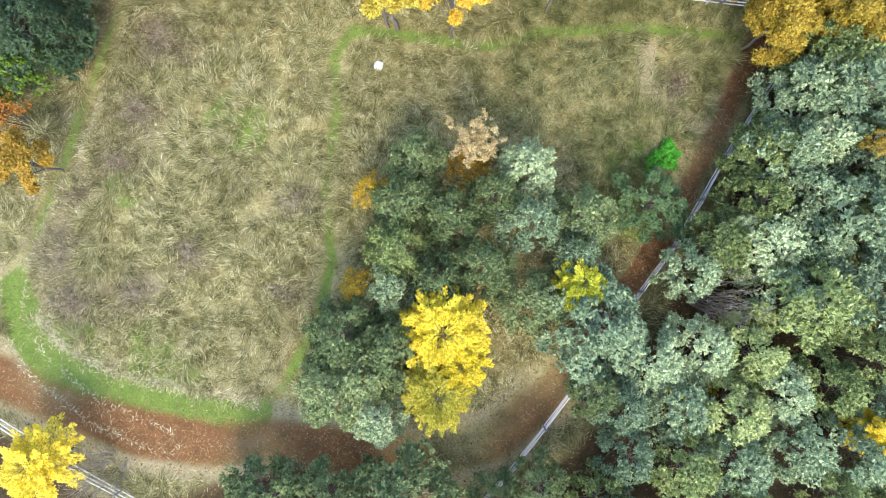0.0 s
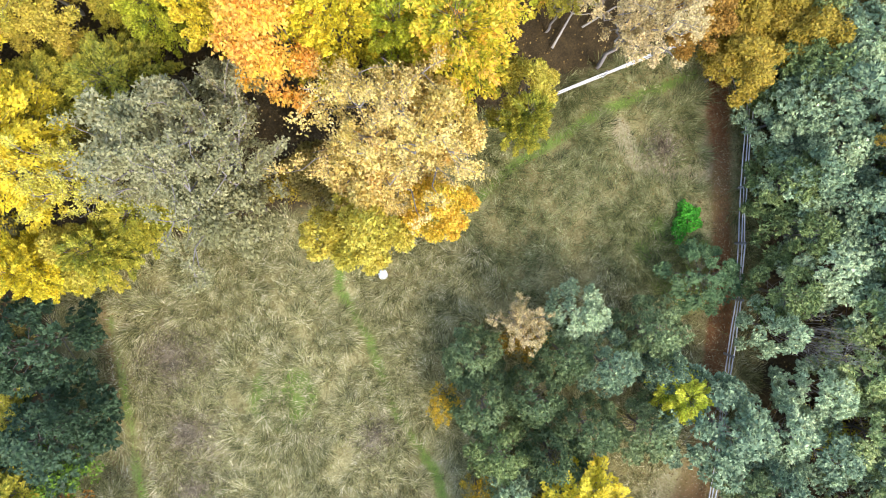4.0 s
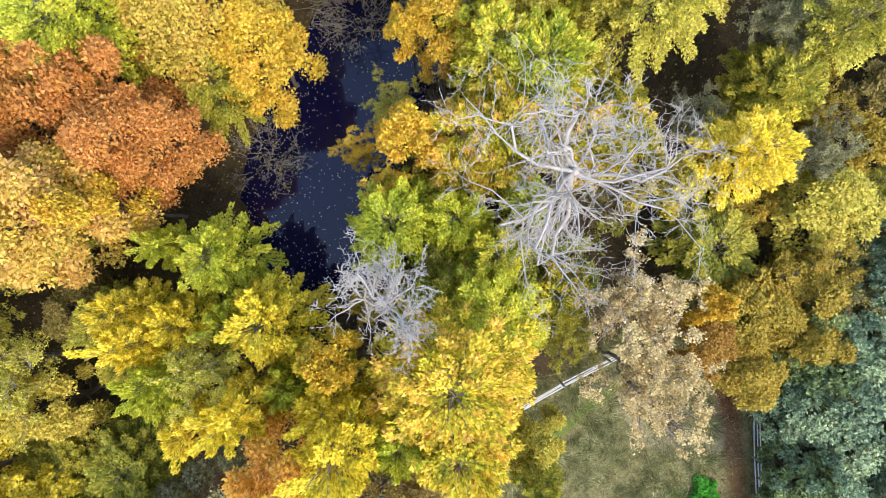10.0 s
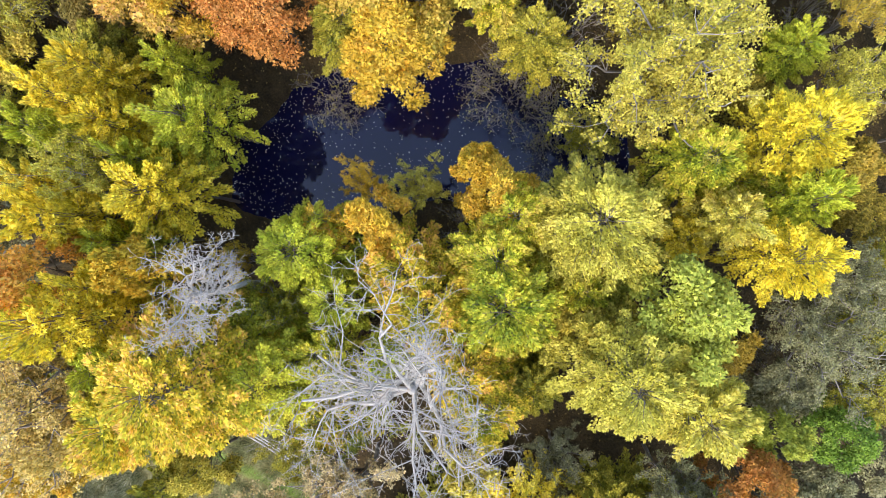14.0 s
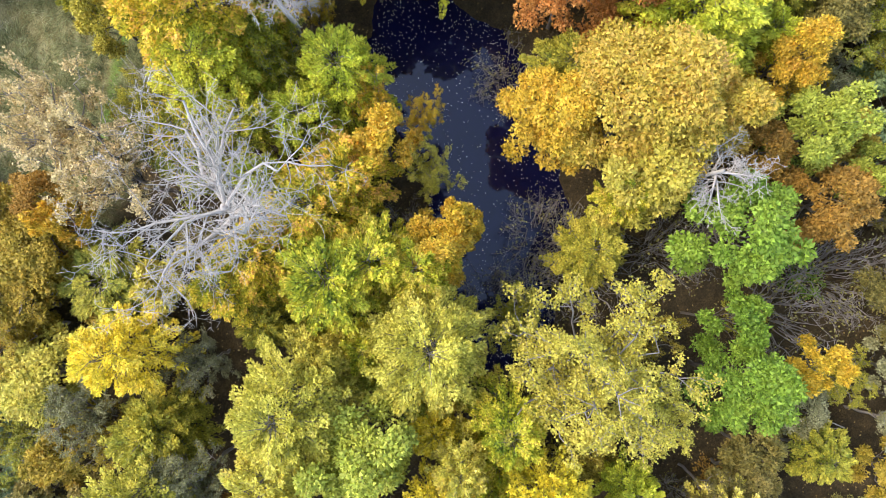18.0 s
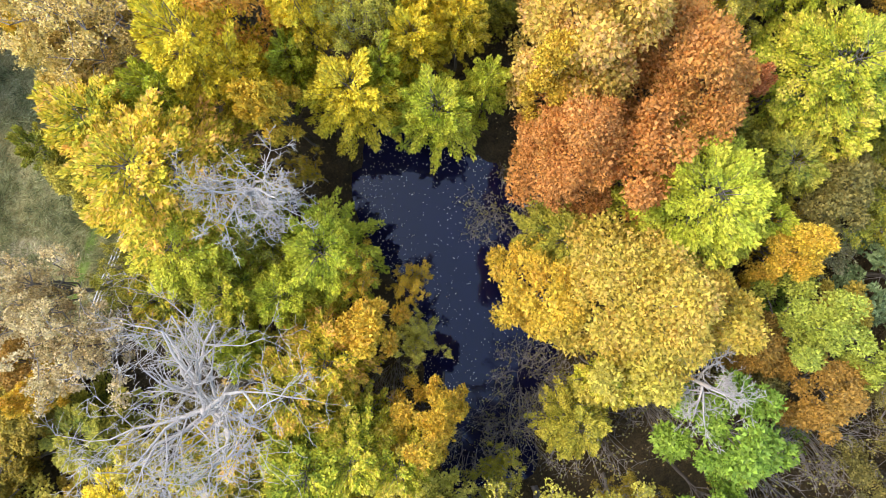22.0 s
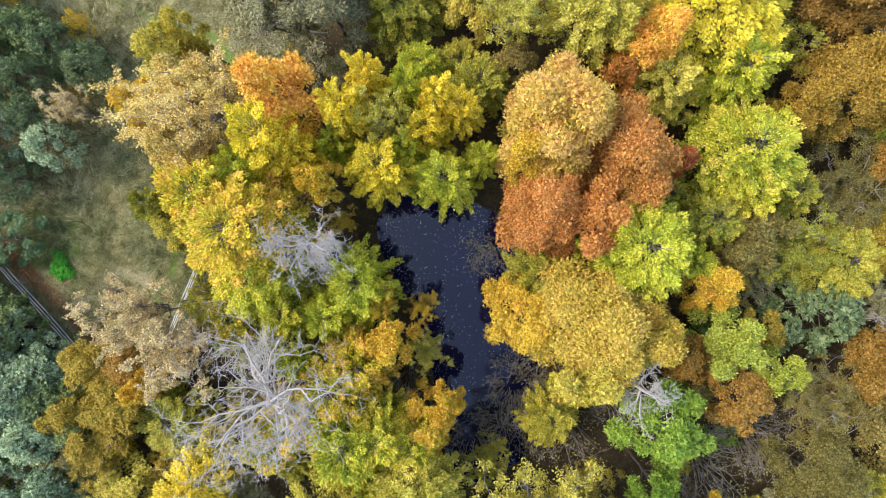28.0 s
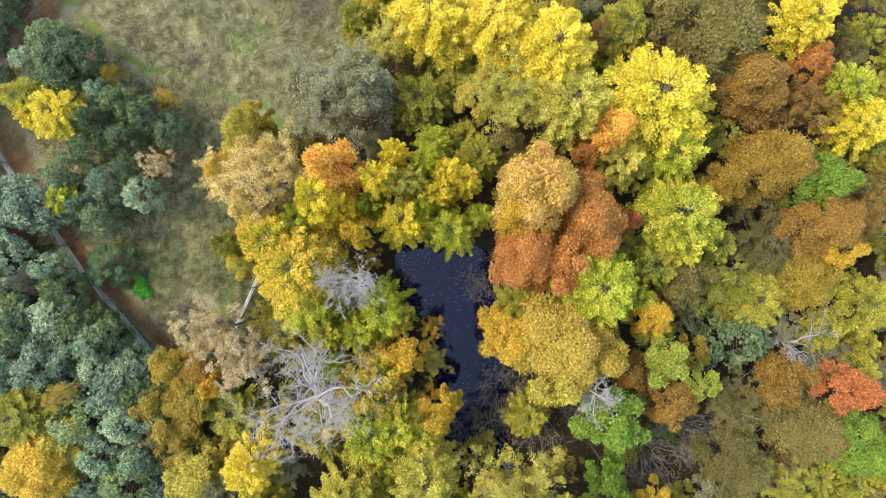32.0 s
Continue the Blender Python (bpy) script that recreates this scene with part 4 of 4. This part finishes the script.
plant("S", "olive", [(-26.5, 9.7, 1.3, 7.5), (-0.6, -1, 1.2, 8), (-6.1, 1.7, 1.4, 9), (-26, 20, 2.1, 6.5), (-32.8, 11.9, 1.7, 7), (-19.2, 33.4, 1.9, 7), (-4.5, 17.2, 1.4, 6), (-0.4, 1.9, 2.2, 7.5)])
plant("M", "lightgreen", [(-18.7, 20.7, 1.6, 9.5), (-19.7, 23.9, 1.2, 9), (3.3, 15.5, 2, 11), (9.9, 15.9, 1.2, 8)])
plant("M", "green", [(-13.2, 21.2, 2.2, 10.3), (-35.9, 19.7, 2, 8.5), (-24.5, 35.4, 2.1, 8), (11.5, 18.2, 1.4, 7), (-9.1, 25.6, 2, 9.5), (-10.7, 23.6, 1.3, 9), (11.9, 12.6, 1, 7.7)])
plant("T", "twig", [(-9.4, 18.6, 2.3, 6), (-9.6, 16.9, 1.5, 5.5), (-6.7, 17.1, 1.8, 4.5), (-12.3, 20.5, 1.7, 6), (-4.3, 10.2, 1.3, 7), (-16.9, 27.6, 2.4, 5), (-13.8, 26.9, 2.4, 5), (-4.5, 16, 1.7, 4), (-8.7, 15.7, 2, 4.5), (11.3, -16.2, 1.3, 7.5), (-11.3, -37.9, 1.5, 4), (-14, 8.8, 1.9, 2.2)])
plant("S", "umber", [(-20.6, 27.8, 2.4, 6), (-30.4, 20.4, 2.7, 6), (12.9, -1, 2, 6), (-4.8, 28.6, 1.2, 6)])
plant("S", "brown", [(-31.7, 0.8, 1.5, 8), (-39.3, 15.4, 1.9, 8), (-37.5, 14.2, 1.8, 7.5), (-36.4, 23.5, 1.8, 7.5)])
plant("S", "honey", [(-4.9, 19.9, 3.1, 11.5)])
plant("S", "peach", [(-2.2, 28, 1.3, 9), (13.5, -7.3, 0.8, 8.5)])
plant("S", "brownolive", [(10.8, 0.6, 1.6, 6)])
plant("P", "deep", [(-24.6, 24.3, 2.6, 6), (-4.6, -17.1, 1.3, 4.9), (-4.1, -19.1, 1.5, 5.6), (-1.8, -18.8, 1.3, 5.9), (-0.4, -16.9, 1.3, 5.9), (3.7, -15.9, 1.4, 5.5), (0.6, -20.1, 1.3, 6.3), (-0.9, -21.8, 1.3, 5.6), (3.4, -20.5, 1.5, 4.9), (-3.6, -26.1, 1.7, 5.9), (-1.4, -25.6, 1.6, 5.9), (-2.9, -28.5, 1.6, 5.6), (-2.1, -27.2, 1.6, 5.6), (8.1, -22.8, 1.2, 5), (-3.1, -34.8, 2, 5.6), (-0.8, -33.3, 1.6, 5.6), (2, -31.5, 2.2, 6.3), (6.3, -29.6, 1.3, 5.6), (7.6, -28, 1.3, 5.6)])
plant("P", "pine", [(0.3, -15.1, 1.3, 5.6), (1.5, -17.3, 1.4, 6.3), (-2.8, -23.1, 1.2, 4.9), (-0.5, -28.8, 1.3, 4.9), (4.2, -17.6, 1.1, 5.5), (10.1, -6, 1.6, 5.5), (11.6, -1.8, 1.6, 5.5), (11.8, -7.8, 1.6, 5.5), (12.2, -4.8, 1.6, 5.5), (12.1, -10, 1.7, 5.5), (13.8, -8, 1.7, 5.5), (11.6, -13.1, 1.7, 5.5), (13.6, -11.9, 1.8, 5.5), (9.4, -15.8, 1.2, 5.5), (13.9, -14.7, 1.8, 5.5), (9.5, -20.5, 1.8, 5.5), (11.4, -18.7, 1.6, 5.5), (9.3, -22.8, 1.5, 5.5), (11.6, -21.6, 1.7, 5.5), (15.6, -18.8, 1.6, 5.5), (15.2, -22.7, 1.6, 5.5), (17.3, -20.9, 1.6, 5.5)])
plant("P", "pine", [(17.4, -12.2, 1.3, 5.5), (10.6, -24.7, 1.3, 5.5), (19.7, -19.9, 1.6, 5.5), (20.2, -17.2, 1.3, 5.5), (6.6, -20.2, 2.1, 6.5), (10.5, -9, 1.8, 6.5), (12.6, -3, 1.8, 7), (13.9, -0.5, 1.5, 7), (12.6, -3.2, 1.8, 7), (13.4, -0.6, 1.5, 7), (11.7, -5.4, 2.2, 7), (15.6, -2.6, 2.1, 7), (16.4, -12.3, 2.4, 7), (14.6, -10.5, 2.4, 7)])
plant("P", "moss", [(-3.4, -21.3, 1.4, 5.6), (10.2, -3.5, 1.7, 5.5), (9.9, -9.1, 1.7, 5.5), (10.6, -11.4, 1.6, 5.5), (9.9, -14.2, 1.5, 5.5), (15.5, -10.4, 1.6, 5.5), (16.2, -14, 1.7, 5.5), (13.6, -17.9, 1.6, 5.5), (14, -20.8, 1.7, 5.5), (17.5, -17.5, 1.6, 5.5), (18.9, -15.5, 1.3, 5.5), (13.3, -24.1, 1.5, 5.5), (10.4, -27.3, 1.3, 5.5), (10.9, -4.1, 1.7, 6), (10.9, -1.7, 1.3, 6), (15.2, -5.5, 2.1, 7), (15.9, 0.1, 2.1, 7), (14.5, -14.6, 2.1, 7)])
plant("B", "rust", [(-2.1, -16.3, 1, 4)])
plant("B", "gold", [(-5.9, -19.4, 0.8, 3.5), (-4.3, -23.7, 0.8, 3.5)])
plant("J", "juniper", [(6.6, -13.5, 1.6, 3.2)])
plant("P", "dark", [(-23.7, -20.4, 2.2, 5.6), (-22.5, -19.5, 1.2, 6), (-23.9, -16.1, 2, 8)])
plant("B", "green", [(-23.6, -22.1, 1.4, 4)])
plant("B", "red", [(-23.5, -24.4, 1.1, 4)])

# smaller trees and undergrowth that close the gaps between the crowns
low = random.Random(9)
SEEN = np.array([(12, -40), (26, -20), (28, -4), (21, 12), (5, 33), (-14, 42), (-27, 46), (-56, 15), (-30, -12), (-30, -30), (-18, -42)])


def free(x, y, gap):
    xa, ya = np.array([x]), np.array([y])
    if signed(xa, ya, MEADOW)[0] < 1.0 or signed(xa, ya, POND)[0] < 1.0 or line_distance(xa, ya, TRAIL)[0] < 1.6 or (-20.5 < x < -15 and 1 < y < 11):
        return False
    if signed(xa, ya, SEEN)[0] > 1:
        return False
    return all(math.hypot(x - a, y - b) > gap * r for a, b, r in STANDING)


for tries in range(2400):
    x, y = low.uniform(-50, 28), low.uniform(-38, 44)
    if free(x, y, 1.15):
        east = x > 10.5 and y < 4
        tint = low.choice(["olive", "umber", "olive", "brownolive", "umber", "greygreen", "olive"])
        plant("P" if east else low.choice("MMMS"), low.choice(["pine", "moss"]) if east else tint, [(x, y, low.uniform(1.25, 1.54), low.uniform(4.2, 6.5))])
made = 0
while made < 110:
    x, y = low.uniform(-50, 28), low.uniform(-38, 44)
    if free(x, y, .35):
        plant("B" if low.random() < .75 else "T", low.choice(["olive", "olive", "brownolive", "yelgreen", "brown", "greygreen", "green"]) if made % 4 else "twig", [(x, y, low.uniform(.8, 1.5), low.uniform(1.2, 2.8))])
    made += 1

# ---- grass and fallen leaves ----
rng = np.random.default_rng(3)
N = 11500
x, y = rng.uniform(-34, 10, N), rng.uniform(-42, -.5, N)
off = line_distance(x, y, MOWN)
ok = (signed(x, y, MEADOW) < .4) & (line_distance(x, y, TRAIL) > .95 + .9 * ease(-20, -27, y)) & (off > mown_width(y) + .25) & (line_distance(x, y, RIDE) > .3) & (line_distance(x, y, LOOP) > .25)
x, y = x[ok], y[ok]
T = len(x)
full = rng.gamma(2.2, .5, T) * (.55 + .9 * (.5 + .5 * np.sin(x * .9 + 2 * np.sin(y * .5)) * np.sin(y * .8 + 1.5 * np.sin(x * .4))))
each = np.clip(full * 50, 12, 130).astype(int)
own = np.repeat(np.arange(T), each)
k = len(own)
wide = (.10 + .11 * np.sqrt(full))[own]
dx, dy = rng.normal(0, 1, k) * wide, rng.normal(0, 1, k) * wide
px, py = x[own] + dx, y[own] + dy
wind = 3 * np.sin(x * .35) + 2.2 * np.sin(y * .4 + x * .15) + rng.normal(0, .5, T)
out = np.stack([dx / wide * .55 + np.cos(wind[own]) * .7 + rng.normal(0, .35, k), dy / wide * .55 + np.sin(wind[own]) * .7 + rng.normal(0, .35, k), rng.uniform(.12, .7, k)], -1)
at = np.stack([px, py, heights(px, py) - .02 + .10 * full[own] * np.exp(-(dx * dx + dy * dy) / (2 * wide * wide))], -1)
tip = at + unit(out) * ((.18 + .17 * np.sqrt(full[own])) * rng.uniform(.5, 1.6, k))[:, None]
side = unit(np.cross(out, (0, 0, 1.0))) * rng.uniform(.007, .017, k)[:, None]
GRASS = foliage("meadow_grass", [(.075, .072, .022), (.225, .22, .07), (.42, .375, .15), (.70, .61, .37)], .2, 1.5, .95, 1.15)
FRESH = foliage("fresh_meadow_grass", [(.06, .064, .018), (.155, .165, .05), (.29, .29, .105), (.52, .48, .26)], .2, 1.7, .7, 1.5)
north = ((py > -13.5 + 1.2 * np.sin(px)) & (px > -4 + np.sin(py * 1.3)))
for some, material, words in ((~north, GRASS, "tussocks of tall dry meadow grass, straw and olive coloured"), (north, FRESH, "shorter greenish meadow grass beside the fence")):
    k = int(some.sum())
    tagged(new("meadow_grass", mesh_of("meadow_grass", np.stack([at[some] - side[some], at[some] + side[some], tip[some]], 1).reshape(-1, 3), np.arange(3 * k).reshape(-1, 3), material)), words, "grass", kind="stuff")

# short turf on the mown strip and the ride
N = 420000
x, y = rng.uniform(-26, 8, N), rng.uniform(-37, -2, N)
ok = (((line_distance(x, y, MOWN) < mown_width(y) + rng.normal(.05, .2, N)) & (rng.uniform(0, 1, N) < lush(x, y))) | (line_distance(x, y, RIDE) < rng.normal(.35, .2, N))) & (line_distance(x, y, TRAIL) > 1)
x, y = x[ok], y[ok]
k = len(x)
at = np.stack([x, y, heights(x, y) - .01], -1)
out = np.stack([rng.normal(0, 1, k), rng.normal(0, 1, k), rng.uniform(.3, 1.2, k)], -1)
side = unit(np.cross(out, (0, 0, 1.0))) * rng.uniform(.008, .016, k)[:, None]
TURF = foliage("mown_turf", [(.09, .13, .02), (.17, .25, .04), (.27, .37, .065), (.40, .44, .12)], .2, 1.6, .6, 1.4)
tagged(new("mown_turf", mesh_of("mown_turf", np.stack([at - side, at + side, at + unit(out) * rng.uniform(.06, .14, k)[:, None]], 1).reshape(-1, 3), np.arange(3 * k).reshape(-1, 3), TURF)),
       "short bright green turf of the mown strip", "grass", kind="stuff")

# low dead herbs, greyish brown, in patches of the meadow
SCRUB = foliage("dead_herb_stalks", [(.09, .065, .035), (.20, .155, .09), (.34, .27, .17), (.50, .42, .30)], .1, 1.4, .7, 1.3)
V = []
for a, b, r in spots_scrub:
    c = int(620 * r * r)
    ang, rad = rng.uniform(0, 6.283, c), r * np.abs(rng.normal(0, .55, c))
    sx, sy = a + np.cos(ang) * rad, b + np.sin(ang) * rad
    at = np.stack([sx, sy, heights(sx, sy) + rng.uniform(.0, .3, c)], -1)
    out = unit(np.stack([rng.normal(0, 1, c), rng.normal(0, 1, c), rng.uniform(.1, 1.0, c)], -1))
    side = unit(np.cross(out, (0, 0, 1.0))) * rng.uniform(.008, .022, c)[:, None]
    V.append(np.stack([at - side, at + side, at + out * rng.uniform(.12, .34, c)[:, None]], 1).reshape(-1, 3))
V = np.concatenate(V)
tagged(new("dead_herbs", mesh_of("dead_herbs", V, np.arange(len(V)).reshape(-1, 3), SCRUB)), "dead greyish-brown herb stalks among the grass", "plant", kind="stuff")
SWATH = np.array([(-18.4, -33.0), (-16.6, -33.7), (-13.5, -33.7), (-9.8, -32.7), (-6.4, -31.6)])
PALE_STRAW = foliage("pale_cut_hay", [(.22, .18, .08), (.38, .32, .17), (.54, .47, .28), (.68, .60, .40)], .1)
STRAW = foliage("straw_scraps", [(.10, .055, .022), (.22, .14, .06), (.38, .28, .14), (.54, .45, .27)], .1)
scatter("forest_litter", "fallen brown and yellow leaves on the forest floor", 42000, 4, lambda a, b, g: (signed(a, b, MEADOW) > -.6) & (signed(a, b, POND) > .2), lambda a, b: heights(a, b) + .02, .10, FALLEN)
scatter("meadow_litter", "scattered fallen leaves on the mown grass and trail", 9000, 6, lambda a, b, g: (signed(a, b, MEADOW) < 0) & (g.uniform(0, 1, len(a)) < np.exp(-np.abs(signed(a, b, MEADOW)) / 2.5)), lambda a, b: heights(a, b) + .03, .10, FALLEN, box=(-34, 10, -42, 0))
scatter("trail_straw", "dry straw and leaf scraps strewn on the dirt trail", 46000, 12, lambda a, b, g: line_distance(a, b, TRAIL) < g.gamma(2.0, .75, len(a)), lambda a, b: heights(a, b) + .02, .15, STRAW, box=(-30, 10, -42, -2), slim=.16)
LANE = np.array([(-22.2, -17.0), (-21.6, -20.4), (-21.1, -24.8), (-21.1, -28.5), (-20.6, -31.5), (-19.6, -33.6), (-17.4, -35.1), (-13.5, -35.9), (-9.5, -35.6)])
scatter("wheel_tracks", "pale flattened straw in two wheel tracks on the mown lane", 15000, 14, lambda a, b, g: np.abs(line_distance(a, b, LANE) - .62) < np.abs(g.normal(0, .11, len(a))), lambda a, b: heights(a, b) + .05, .20, PALE_STRAW, box=(-24, -8, -38, -16), slim=.14)
scatter("mown_swath", "pale cut hay lying along the edge of the mown strip", 16000, 15, lambda a, b, g: line_distance(a, b, SWATH) < np.abs(g.normal(0, .26, len(a))), lambda a, b: heights(a, b) + .05, .20, PALE_STRAW, box=(-21, -5, -37, -30), slim=.14)
scatter("floating_leaves", "pale leaves floating on the dark pond", 4200, 8, lambda a, b, g: (signed(a, b, POND) < .3) & (g.uniform(0, 1, len(a)) < .12 + .9 * np.exp(signed(a, b, POND) * .9)), lambda a, b: np.full(len(a), -.512), .062, FLOATING, .03, box=(-18, 0, -2, 20))
